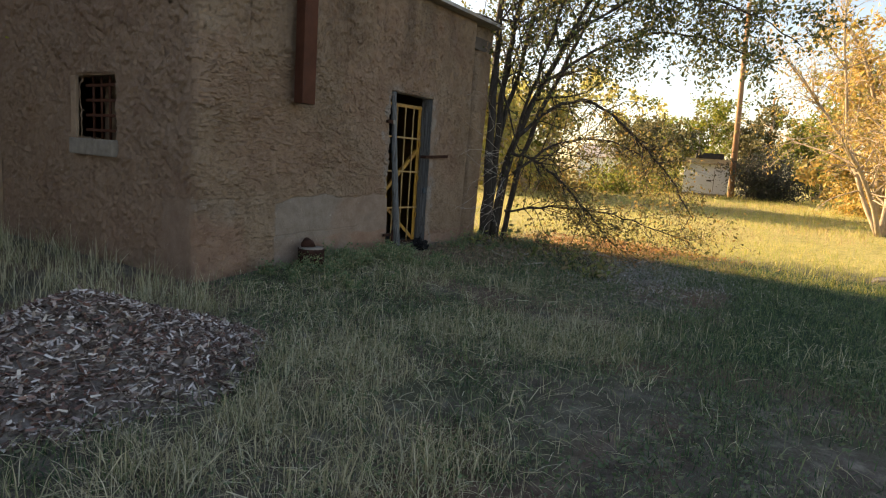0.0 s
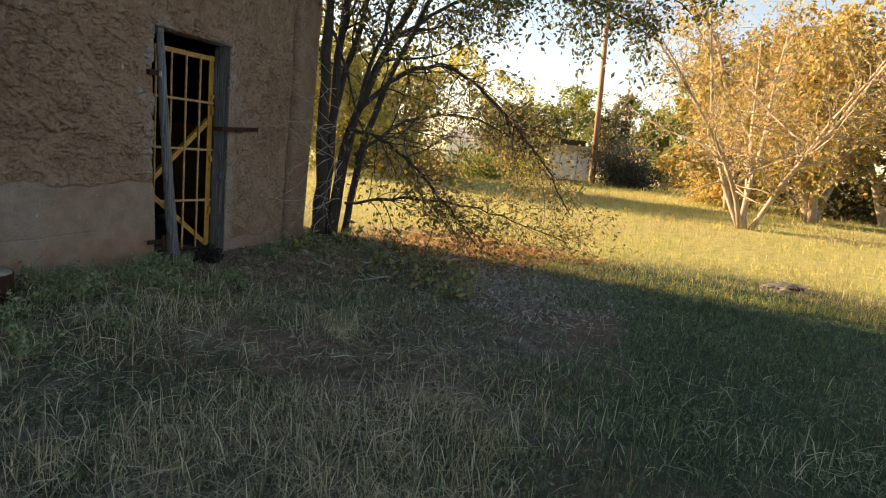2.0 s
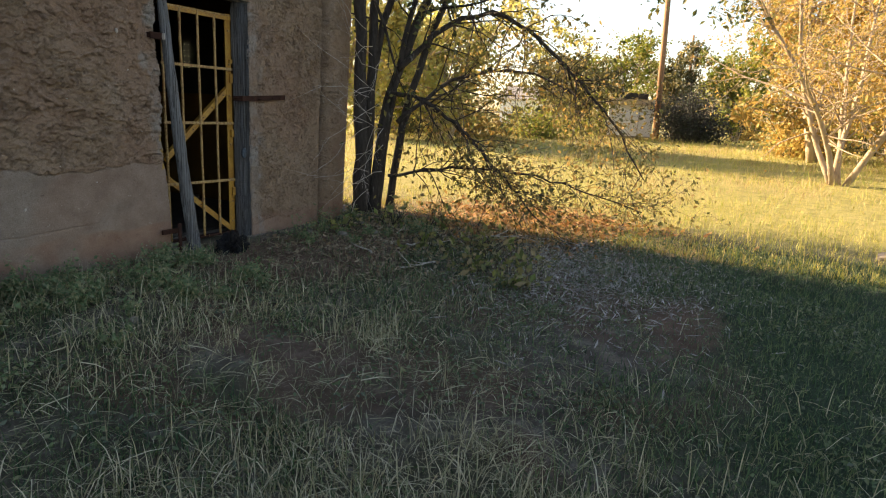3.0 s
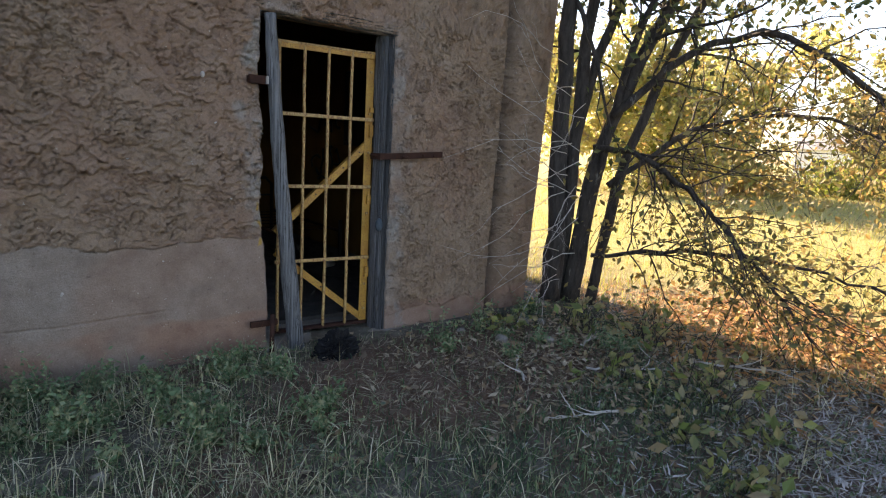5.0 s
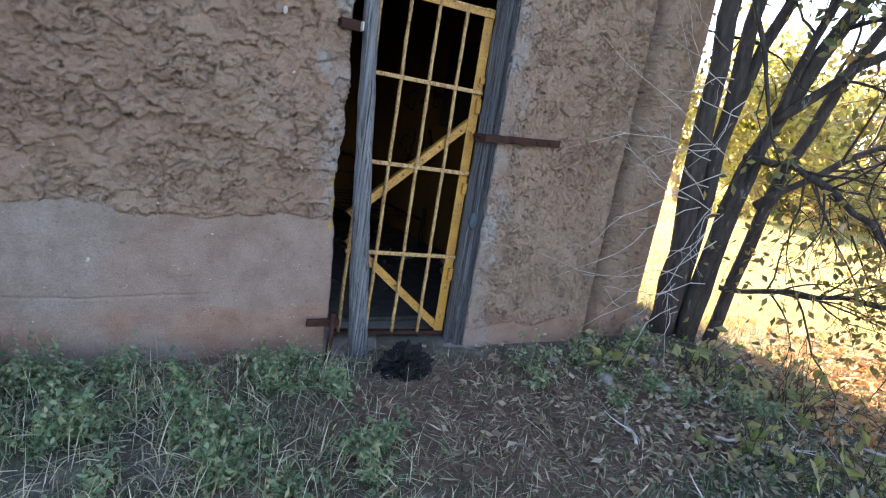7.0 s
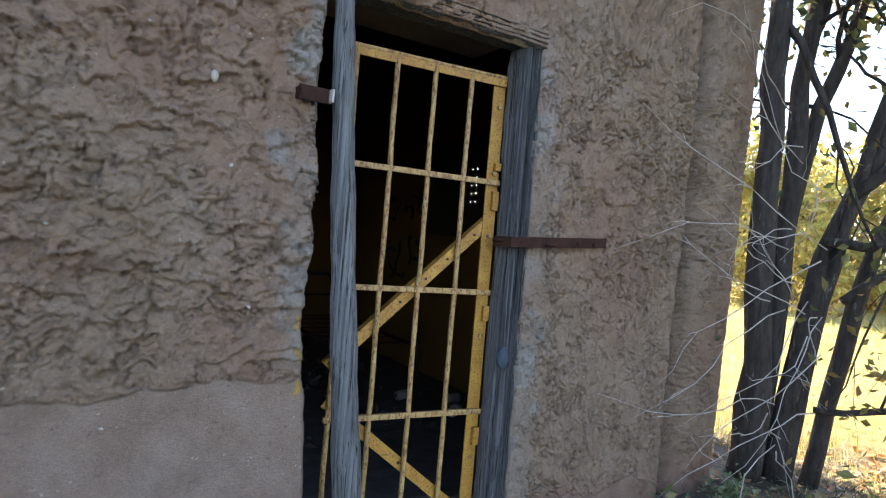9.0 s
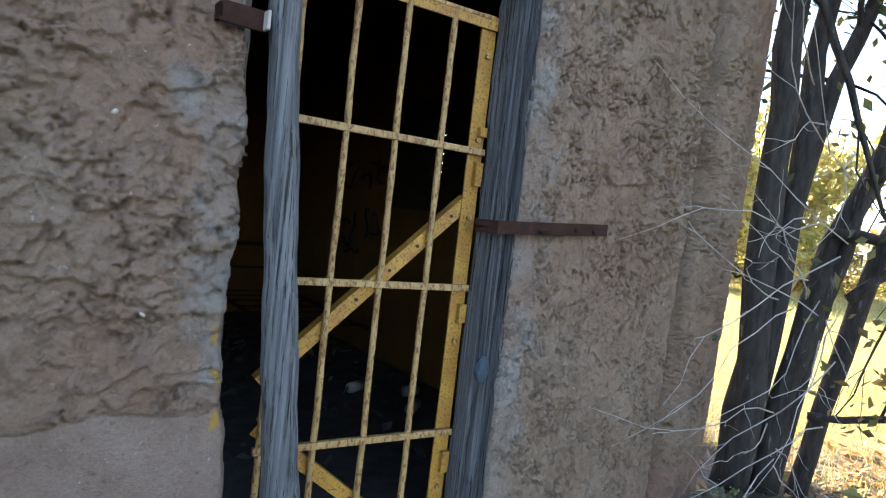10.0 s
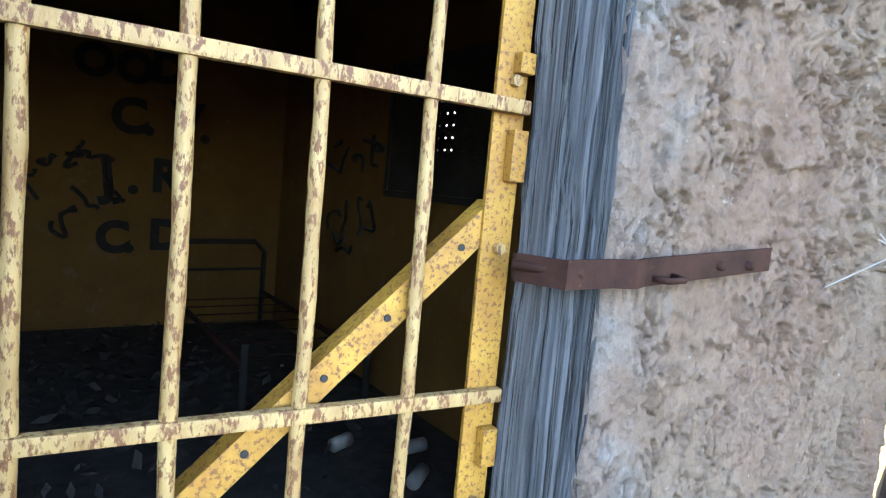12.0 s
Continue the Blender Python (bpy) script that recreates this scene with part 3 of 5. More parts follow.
def plank(name, a, b, width, depth, material, parent, grooves=0, seed=0, out=(0, -1, 0)):
    """A weathered timber from a to b: width across, depth outwards, with an uneven edge and grooves."""
    a, b = Vector(a), Vector(b)
    n = 28
    ax = (b - a).normalized()
    o = Vector(out)
    side_dir = ax.cross(o).normalized()
    o = side_dir.cross(ax).normalized()
    r = np.random.default_rng(seed)
    prof = [(-0.5, 0), (-0.5, 0.8), (-0.42, 1)]
    k = grooves * 2 + 1
    for i in range(1, k + 1):
        prof.append((-0.42 + 0.84 * i / (k + 1), 1 - (0.4 if i % 2 else 0.0) * (grooves > 0)))
    prof += [(0.42, 1), (0.5, 0.8), (0.5, 0)]
    vs, fs, m = [], [], len(prof)
    wob = np.cumsum(r.normal(0, 0.0012, n + 1))
    for i in range(n + 1):
        p = a + (b - a) * (i / n)
        for u, w in prof:
            e = 0.0018 * r.normal()
            vs.append(p + side_dir * (u * width + wob[i] * (abs(u) > 0.4) + e) + o * (w * depth + e))
    for i in range(n):
        for j in range(m):
            fs.append((i * m + j, i * m + (j + 1) % m, (i + 1) * m + (j + 1) % m, (i + 1) * m + j))
    fs += [tuple(range(m)), tuple(n * m + j for j in range(m))[::-1]]
    return raw(name, [tuple(v) for v in vs], fs, material, parent)


def post(parent):
    """The loosened round-edged post: its foot has come away from the wall."""
    n = 40
    s = np.linspace(0, 1, n)
    p = np.zeros((n, 3))
    p[:, 2] = 0.12 + 1.98 * s
    p[:, 0] = 6.506 - 0.118 * p[:, 2] + 0.015 * p[:, 2] ** 2
    p[:, 1] = FACE - 0.045 + 0.055 * s
    r = 0.053 - 0.019 * s + 0.002 * np.sin(s * 31) + 0.0015 * np.sin(s * 77)
    v, f = tube(p, r, 14)
    v = v.reshape(n, 14, 3)
    k = np.random.default_rng(4).normal(0, 0.0022, 14)
    c = p[:, None]
    v = c + (v - c) * (1 + k[None, :, None] / 0.05) * np.array([0.92, 0.85, 1.0])
    return raw("post", v.reshape(-1, 3), f, GREY_WOOD, parent, True)


tagged(post(frame_ob), "split grey post leaning out of the wall")
plank("jamb", (7.122, FACE + 0.125, DOOR_B - 0.02), (7.11, FACE + 0.125, DOOR_T), 0.06, 0.115, GREY_WOOD, frame_ob, 4, 2)
plank("stop_bead", (7.082, FACE + 0.125, DOOR_B - 0.02), (7.07, FACE + 0.125, DOOR_T), 0.018, 0.075, GREY_WOOD, frame_ob, 1, 6)
plank("head", (6.24, FACE + 0.12, DOOR_T + 0.03), (7.15, FACE + 0.12, DOOR_T + 0.035), 0.06, 0.125, GREY_WOOD, frame_ob, 2, 3)
plank("back_jamb", (6.3, FACE + 0.3, DOOR_B - 0.02), (6.3, FACE + 0.3, DOOR_T), 0.08, 0.1, DARK_WOOD, frame_ob, 0, 5)
sill = new("door_sill")
tagged(sill, "worn pale cement door sill", "sill", kind="structure")
bm = bmesh.new()
box(bm, (6.28, FACE - 0.02, 0.0), (7.3, FACE + 0.44, DOOR_B + 0.0), 0.025)
part("slab", bm, CONCRETE, sill)

# ---- barred gate ----
GY = FACE + 0.132
gate = new("barred_gate")
HINGE = Vector((7.06, GY, 0))
gate.matrix_world = Matrix.Translation(HINGE) @ Matrix.Rotation(radians(-5.4), 4, "Z") @ Matrix.Translation(-HINGE)
tagged(gate, "slightly ajar yellow iron gate with chipped paint and rust", "gate")
bm = bmesh.new()
box(bm, (7.015, GY, 0.23), (7.068, GY + 0.008, 2.008), 0.0015)
box(bm, (7.062, GY + 0.007, 0.23), (7.068, GY + 0.045, 2.008), 0.0015)
part("stile", bm, YELLOW, gate)
RAILS = (1.583, 1.152, 0.684)
for z in RAILS:
    box_part("rail", (6.432, GY - 0.02, z - 0.0105), (7.066, GY - 0.002, z + 0.0105), PALE_YELLOW, gate)
box_part("rail", (6.432, GY - 0.012, 1.99), (7.066, GY + 0.03, 2.002), PALE_YELLOW, gate)
box_part("rail", (6.432, GY - 0.012, 1.96), (7.066, GY - 0.004, 1.99), YELLOW, gate)
box_part("rail", (6.432, GY - 0.012, 0.225), (7.066, GY + 0.03, 0.245), RUST, gate, "rusted bottom rail")
for i in range(4):
    x = 6.452 + 0.1525 * i
    zz = np.linspace(0.24, 1.99, 24)
    wob = 0.0012 * np.sin(zz * 9 + i) + 0.0008 * np.sin(zz * 23 + 2 * i)
    v, f = tube(np.stack([x + wob, GY - 0.006 + 0 * zz, zz], 1), 0.0102 + 0.0006 * np.sin(zz * 40), 10)
    raw("bar", v, f, PALE_YELLOW, gate, True)


def brace(a, b, holes):
    """An angle-iron brace with bolt holes between two points of the gate."""
    a, b = Vector((a[0], 0, a[1])), Vector((b[0], 0, b[1]))
    ax = (b - a).normalized()
    up = Vector((-ax.z, 0, ax.x))
    bm = bmesh.new()
    L = (b - a).length
    box(bm, (0, 0, -0.021), (L, 0.006, 0.021), 0.0015)
    box(bm, (0, 0.005, 0.015), (L, 0.04, 0.021), 0.0015)
    m = Matrix((ax.to_4d(), Vector((0, 1, 0, 0)), up.to_4d(), Vector((0, 0, 0, 1)))).transposed()
    m.translation = Vector((a.x, GY + 0.006, a.z))
    m[3][0] = m[3][1] = m[3][2] = 0
    m[3][3] = 1
    bm.transform(m)
    ob = part("brace", bm, YELLOW, gate)
    # the iron isn't pierced: black plugs give the dark of each bolt hole
    for h in holes:
        c = a + ax * (L * h)
        v, f = tube([(c.x, GY + 0.0035, c.z), (c.x, GY + 0.01, c.z)], 0.0055, 8)
        raw("bolt_hole_shade", v, f, BLACK_PAINT, ob)
    return ob


brace((6.44, 0.864), (7.045, 1.43), (0.42, 0.58, 0.72, 0.9, 0.965))
brace((6.44, 0.742), (7.04, 0.26), (0.2, 0.5, 0.8))
for z, dz in ((1.55, 0.075), (1.1, 0.06), (1.66, 0.03), (0.62, 0.07)):
    box_part("lug", (7.04, GY - 0.02, z - dz), (7.066, GY - 0.001, z), YELLOW, gate, "", 0.003)
for z in (1.88, 1.62, 1.375, 0.98, 0.5, 0.33):
    v, f = tube([(7.043, GY - 0.012, z), (7.043, GY + 0.001, z)], 0.009, 6)
    raw("bolt", v, f, PALE_YELLOW, gate)

# ---- ironwork on the wall ----
hasp = new("hasp")
tagged(hasp, "rusted iron hasp strap bent round the door frame", "hasp")
bm = bmesh.new()
path = [(7.03, FACE + 0.075), (7.05, FACE - 0.005), (7.125, FACE - 0.022), (7.15, FACE - 0.04), (7.18, FACE - 0.032), (7.535, FACE - 0.026)]
rings = [[bm.verts.new((x, y + dy, z)) for dy, z in ((0, 1.352), (0, 1.392), (0.006, 1.392), (0.006, 1.352))] for x, y in path]
for a, b in zip(rings, rings[1:]):
    for k in range(4):
        bm.faces.new((a[k], b[k], b[(k + 1) % 4], a[(k + 1) % 4]))
bm.faces.new(rings[0])
bm.faces.new(rings[-1][::-1])
for v in bm.verts:
    v.co.z += 0.06 * (v.co.x - 7.3)
part("strap", bm, RUST, hasp)
v, f = tube([(7.2, FACE - 0.02, 1.356), (7.2, FACE - 0.055, 1.356), (7.23, FACE - 0.06, 1.358), (7.25, FACE - 0.02, 1.36)], 0.005, 8)
raw("staple", v, f, RUST, hasp, True)
for x in (7.37, 7.46):
    v, f = tube([(x, FACE - 0.036, 1.375), (x, FACE - 0.01, 1.375)], 0.008, 8)
    raw("rivet", v, f, RUST, hasp, True)
v, f = tube([(7.02, FACE + 0.07, 1.36), (7.075, FACE - 0.01, 1.36)], 0.007, 8)
raw("pin", v, f, RUST, hasp, True)
lug = new("iron_bracket")
tagged(lug, "short rusted iron bracket in the plaster", "bracket")
box_part("plate", (6.19, FACE - 0.035, 1.72), (6.29, FACE - 0.027, 1.765), RUST, lug)
box_part("tail", (6.19, FACE - 0.035, 1.725), (6.2, FACE + 0.04, 1.76), RUST, lug)
box_part("tip", (6.283, FACE - 0.06, 1.722), (6.291, FACE - 0.03, 1.763), TWIG, lug, "bright worn tip")
lug = new("gate_pintle")
tagged(lug, "rusted iron pintle bar beside the post", "pintle")
box_part("arm", (6.2, FACE - 0.05, 0.36), (6.36, FACE - 0.03, 0.395), RUST, lug)
v, f = tube([(6.3, FACE - 0.1, 0.14), (6.31, FACE - 0.09, 0.44)], 0.014, 8)
raw("pin", v, f, RUST, lug, True)

def resample(points, n=16):
    p = np.asarray(points, float)
    s = np.concatenate([[0], np.cumsum(np.linalg.norm(np.diff(p, axis=0), axis=1))])
    q = np.linspace(0, s[-1], n)
    out = np.stack([np.interp(q, s, p[:, i]) for i in range(3)], 1)
    for _ in range(2):
        out[1:-1] = (out[:-2] + 2 * out[1:-1] + out[2:]) / 4
    return out


# ---- inside the cell ----
CELL_R = 8.27
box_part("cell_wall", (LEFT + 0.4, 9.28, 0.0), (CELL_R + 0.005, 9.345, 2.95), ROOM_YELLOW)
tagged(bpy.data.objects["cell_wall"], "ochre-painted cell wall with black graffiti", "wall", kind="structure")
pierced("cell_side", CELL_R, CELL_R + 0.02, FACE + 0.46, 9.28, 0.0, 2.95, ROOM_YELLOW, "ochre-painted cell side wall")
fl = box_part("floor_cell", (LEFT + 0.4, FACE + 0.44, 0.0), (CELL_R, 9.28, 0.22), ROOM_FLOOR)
tagged(fl, "cell floor under dirt and litter, darkened for shade", "floor", kind="structure")


def letters(text, x, z, size, step):
    g = new("graffiti")
    tagged(g, "black spray-painted letters on the ochre wall", "graffiti")
    for k, ch in enumerate(text):
        cu = bpy.data.curves.new("letter", "FONT")
        cu.body, cu.size, cu.extrude, cu.offset = ch, size, 0.0015, 0.016
        tmp = bpy.data.objects.new("letter", cu)
        me = bpy.data.meshes.new_from_object(tmp)
        bpy.data.objects.remove(tmp)
        me.materials.append(BLACK_PAINT)
        ob = new("letter", me)
        ob.parent = g
        ob.matrix_world = pose(x + step * k, 9.276, z + 0.02 * ((k * 7) % 3 - 1), 90, 6 * ((k * 5) % 3 - 1), 0)
    return g


letters("C.V.", 7.0, 1.68, 0.34, 0.2)
letters("J.R", 6.95, 1.24, 0.33, 0.16)
letters("C.D", 6.93, 0.8, 0.31, 0.17)
letters("OOD", 6.76, 2.05, 0.3, 0.24)


def graffiti_strokes(cx, cz, seed, on_side=False):
    r = np.random.default_rng(seed)
    g = new("graffiti")
    tagged(g, "illegible black sprayed scrawl on ochre paint", "graffiti")
    for k in range(6):
        pts = [np.array([cx + 0.11 * k + r.normal(0, 0.02), cz + r.normal(0, 0.04)])]
        for j in range(5):
            pts.append(pts[-1] + r.normal(0, 0.06, 2))
        pts = resample(np.concatenate([np.array(pts), np.zeros((6, 1))], 1), 14)
        if on_side:
            p3 = np.stack([0 * pts[:, 0] + CELL_R - 0.002, pts[:, 0], pts[:, 1]], 1)
        else:
            p3 = np.stack([pts[:, 0], 0 * pts[:, 0] + 9.278, pts[:, 1]], 1)
        v, f = tube(p3, 0.016, 5)
        raw("stroke", v, f, BLACK_PAINT, g)
    return g


graffiti_strokes(6.5, 1.45, 3)
graffiti_strokes(6.45, 1.12, 4)
graffiti_strokes(7.6, 1.7, 5, True)
graffiti_strokes(7.7, 1.1, 6, True)

vent = new("perforated_shutter")
tagged(vent, "dark perforated metal sheet over a window", "shutter")
bm = bmesh.new()
ys, zz = np.arange(6.34, 7.48, 0.007), np.arange(1.41, 2.16, 0.007)
grid_v = [[bm.verts.new((CELL_R - 0.006, y, z)) for z in zz] for y in ys]
for i in range(len(ys) - 1):
    for j in range(len(zz) - 1):
        if not (i % 9 == 0 and j % 9 == 0 and 6.82 < ys[i] < 7.02 and 1.62 < zz[j] < 1.95):
            bm.faces.new((grid_v[i][j], grid_v[i + 1][j], grid_v[i + 1][j + 1], grid_v[i][j + 1]))
part("sheet", bm, DARK_METAL, vent)
for lo, hi in (((6.32, 1.39), (7.5, 1.43)), ((6.32, 2.13), (7.5, 2.17)), ((6.32, 1.43), (6.36, 2.13)), ((7.46, 1.43), (7.5, 2.13))):
    box_part("frame_bar", (CELL_R - 0.02, lo[0], lo[1]), (CELL_R - 0.007, hi[0], hi[1]), DARK_METAL, vent)

bed = new("bed_frame")
tagged(bed, "bare black iron bed frame with a hooped head", "bed")
hoop = [(7.4, 9.1, 0.22), (7.4, 9.1, 0.82), (7.46, 9.1, 0.9), (8.02, 9.1, 0.91), (8.1, 9.1, 0.83), (8.1, 9.1, 0.22)]
v, f = tube(hoop, 0.02, 8)
raw("headboard", v, f, BLACK_PAINT, bed, True)
v, f = tube([(7.4, 9.1, 0.68), (8.1, 9.1, 0.69)], 0.012, 8)
raw("head_rail", v, f, BLACK_PAINT, bed, True)
for x in (7.4, 8.1):
    v, f = tube([(x, 9.1, 0.5), (x, 7.25, 0.48)], 0.018, 6)
    raw("side_rail", v, f, RUST, bed, True)
    v, f = tube([(x, 7.25, 0.22), (x, 7.25, 0.6)], 0.02, 8)
    raw("leg", v, f, BLACK_PAINT, bed, True)
for i in range(7):
    y = 7.4 + 0.25 * i
    v, f = tube([(7.4, y, 0.49), (8.1, y, 0.49)], 0.006, 5)
    raw("slat", v, f, RUST, bed, True)


def scatter_chips(name, n, centre, spread, size, material, seed, heap=0.0, base=None, thin=1.0):
    """Loose flat pieces, lying at random."""
    r = np.random.default_rng(seed)
    d = r.normal(0, 0.42, (n, 2))
    x, y = centre[0] + spread[0] * d[:, 0], centre[1] + spread[1] * d[:, 1]
    k = np.clip(1 - np.hypot(d[:, 0], d[:, 1]), 0, 1)
    z0 = base if base is not None else ground_z(x, y)
    z = z0 + heap * k**1.0 + r.uniform(0.0, 0.02, n)
    L = size * r.uniform(0.4, 1.6, n)
    Wd = thin * L * r.uniform(0.25, 0.6, n)
    a, b, c = r.uniform(0, 6.283, n), r.normal(0, 0.35, n), r.normal(0, 0.35, n)
    u = np.stack([np.cos(a) * np.cos(b), np.sin(a) * np.cos(b), np.sin(b)], 1)
    w = np.stack([-np.sin(a) * np.cos(c), np.cos(a) * np.cos(c), np.sin(c)], 1)
    P = np.stack([x, y, z], 1)[:, None]
    q = np.array([(-1, -0.6), (0.2, -1), (1, 0.1), (-0.3, 1)])
    v = P + 0.5 * (q[None, :, :1] * (L[:, None] * u)[:, None] + q[None, :, 1:] * (Wd[:, None] * w)[:, None])
    f = np.arange(n * 4).reshape(n, 4)
    return raw(name, v.reshape(-1, 3), f, material)


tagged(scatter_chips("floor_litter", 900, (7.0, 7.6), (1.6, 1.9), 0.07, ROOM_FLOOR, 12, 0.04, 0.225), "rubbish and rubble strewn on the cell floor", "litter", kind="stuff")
for k, (x, y) in enumerate(((7.95, 6.55), (7.65, 6.7), (7.8, 6.25))):
    can = new("tin_can")
    tagged(can, "dull crushed tin can on the floor", "can")
    v, f = tube([(x, y, 0.255), (x + 0.1, y + 0.04 * k, 0.255)], 0.033, 12)
    raw("shell", v, f, COPING, can, True)

# ---- vegetation ----
def blades(name, x, y, height, width, material, seed, lean=0.35, base=None):
    """Many single blades: each a bent, pointed strip standing on the ground."""
    r = np.random.default_rng(seed)
    n = len(x)
    z = ground_z(x, y) - 0.005 if base is None else base
    a, t = r.uniform(0, 6.283, n), r.uniform(0, 6.283, n)
    l = np.abs(r.normal(0, lean, n))
    side_v = np.stack([np.cos(a), np.sin(a), 0 * a], 1) * (width * 0.5)[:, None]
    tip = np.stack([np.cos(t) * np.sin(l), np.sin(t) * np.sin(l), np.cos(l)], 1)
    bend = np.stack([np.cos(t), np.sin(t), -0.7 + 0 * t], 1) * (0.5 * l)[:, None]
    P = np.stack([x, y, z], 1)
    h = height[:, None]
    m = P + 0.55 * h * tip
    e = P + h * (tip + bend * 0.7)
    e[:, 2] = np.maximum(e[:, 2], P[:, 2] + 0.012)
    v = np.stack([P - side_v, P + side_v, m - 0.7 * side_v, m + 0.7 * side_v, e], 1).reshape(-1, 3)
    i = np.arange(n)[:, None] * 5
    quads = (i + np.array([[0, 1, 3, 2]])).tolist()
    tris = (i + np.array([[2, 3, 4]])).tolist()
    ob = raw(name, v, quads + tris, material)
    return ob


def spots(n, x0, x1, y0, y1, keep, seed, clump=0.0):
    """Places on the ground, thinned by keep, in clumps if asked."""
    r = np.random.default_rng(seed)
    x, y = r.uniform(x0, x1, n), r.uniform(y0, y1, n)
    if clump:
        k = n // 30
        j = r.integers(0, k, n)
        x, y = x[j] + r.normal(0, clump, n), y[j] + r.normal(0, clump, n)
    ok = r.random(n) < keep(x, y)
    return x[ok], y[ok]


def open_ground(x, y):
    """1 where grass can grow: outside the building and off the bare soil."""
    inside = (y > FACE - 0.08) & (x > LEFT - 0.1) & (x < RIGHT + 0.02)
    d = np.hypot((x - 7.3) / 1.3, (y - 4.2) / 0.65)
    e = np.hypot((x - 7.4) / 0.7, (y - 1.3) / 0.28)
    pile = np.hypot((x - 2.2) / 1.05, (y - 3.62) / 0.8)
    return np.where(inside, 0, 1) * (0.25 + 0.75 * smoothstep((d - 0.7) / 0.5)) * (0.25 + 0.75 * smoothstep((e - 0.6) / 0.5)) * smoothstep((pile - 0.75) / 0.2)


def sized(n, lo, hi, seed):
    r = np.random.default_rng(seed)
    return lo + (hi - lo) * r.random(n) ** 1.8


def yard_grass():
    patch = lambda x, y: open_ground(x, y) * (0.45 + 0.55 * smoothstep((3.5 - y) / 0.9)) * (0.12 + 0.88 * smoothstep((7.4 - x) / 1.8)) * (0.12 + 0.88 * smoothstep((y - 0.7 - 0.15 * (x - 4)) / 0.8)) * (0.08 + 0.94 * smoothstep((fbm(x * 1.3, y * 1.3, 301) - 0.42) / 0.16))
    x, y = spots(210000, 0.2, 10.3, -1.6, 4.8, patch, 1, 0.07)
    tagged(blades("dry_grass", x, y, sized(len(x), 0.04, 0.21, 2), sized(len(x), 0.0028, 0.0065, 3), STRAW, 4, 1.05), "dry straw-coloured grass in the yard", "grass", kind="stuff")
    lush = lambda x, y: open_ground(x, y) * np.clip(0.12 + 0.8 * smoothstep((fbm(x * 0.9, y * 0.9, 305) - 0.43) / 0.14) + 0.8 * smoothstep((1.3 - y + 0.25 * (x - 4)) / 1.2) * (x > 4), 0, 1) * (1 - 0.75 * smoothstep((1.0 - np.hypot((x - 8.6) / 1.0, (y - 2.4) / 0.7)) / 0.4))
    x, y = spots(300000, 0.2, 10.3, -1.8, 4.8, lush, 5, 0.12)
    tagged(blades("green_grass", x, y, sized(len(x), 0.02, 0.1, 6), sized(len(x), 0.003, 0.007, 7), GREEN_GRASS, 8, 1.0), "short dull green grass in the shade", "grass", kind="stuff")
    far = lambda x, y: 0.35 + 0.65 * (fbm(x * 0.8, y * 0.8, 309) > 0.45)
    r = np.random.default_rng(9)
    n = 110000
    d = 9.5 + 42 * r.random(n) ** 1.9
    x, y = d, (r.random(n) - 0.42) * (14 + d * 0.75)
    litter_strip = (x < 11.6) & (y > 2.2) & (y < 5.2) & (r.random(n) < 0.8)
    ok = (r.random(n) < far(x, y)) & ~((y > FACE) & (x < RIGHT + 0.1)) & ~litter_strip
    x, y, d = x[ok], y[ok], d[ok]
    s = 0.6 + d / 18
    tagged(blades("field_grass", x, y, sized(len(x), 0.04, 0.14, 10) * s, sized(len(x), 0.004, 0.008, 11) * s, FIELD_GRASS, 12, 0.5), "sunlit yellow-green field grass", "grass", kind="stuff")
    # browner straw in patches stands in for the shadows across the field
    dry = lambda x, y: smoothstep((fbm(x * 0.45, y * 0.9, 315) - 0.5) / 0.08)
    n = 70000
    d = 9.4 + 34 * r.random(n) ** 1.8
    x, y = d, (r.random(n) - 0.42) * (14 + d * 0.75)
    ok = (r.random(n) < dry(x, y)) & ~((y > FACE) & (x < RIGHT + 0.1))
    x, y, s = x[ok], y[ok], 0.6 + d[ok] / 18
    tagged(blades("field_shade_straw", x, y, sized(len(x), 0.04, 0.16, 17) * s, sized(len(x), 0.004, 0.008, 18) * s, FIELD_SHADE_STRAW, 19, 0.6), "tan straw patches standing in for brown shadows on the field", "grass", kind="stuff")
    strip = lambda x, y: np.where((x > LEFT - 0.1) & (y > FACE - 0.06), 0, 1) * (0.4 + 0.6 * (fbm(x * 2, y * 2, 311) > 0.5))
    x, y = spots(30000, -3, 3.6, 3.9, 8.6, strip, 13, 0.05)
    tagged(blades("tall_grass", x, y, sized(len(x), 0.12, 0.42, 14), sized(len(x), 0.004, 0.007, 15), STRAW, 16, 0.3), "tall dry grass along the side wall", "grass", kind="stuff")


yard_grass()


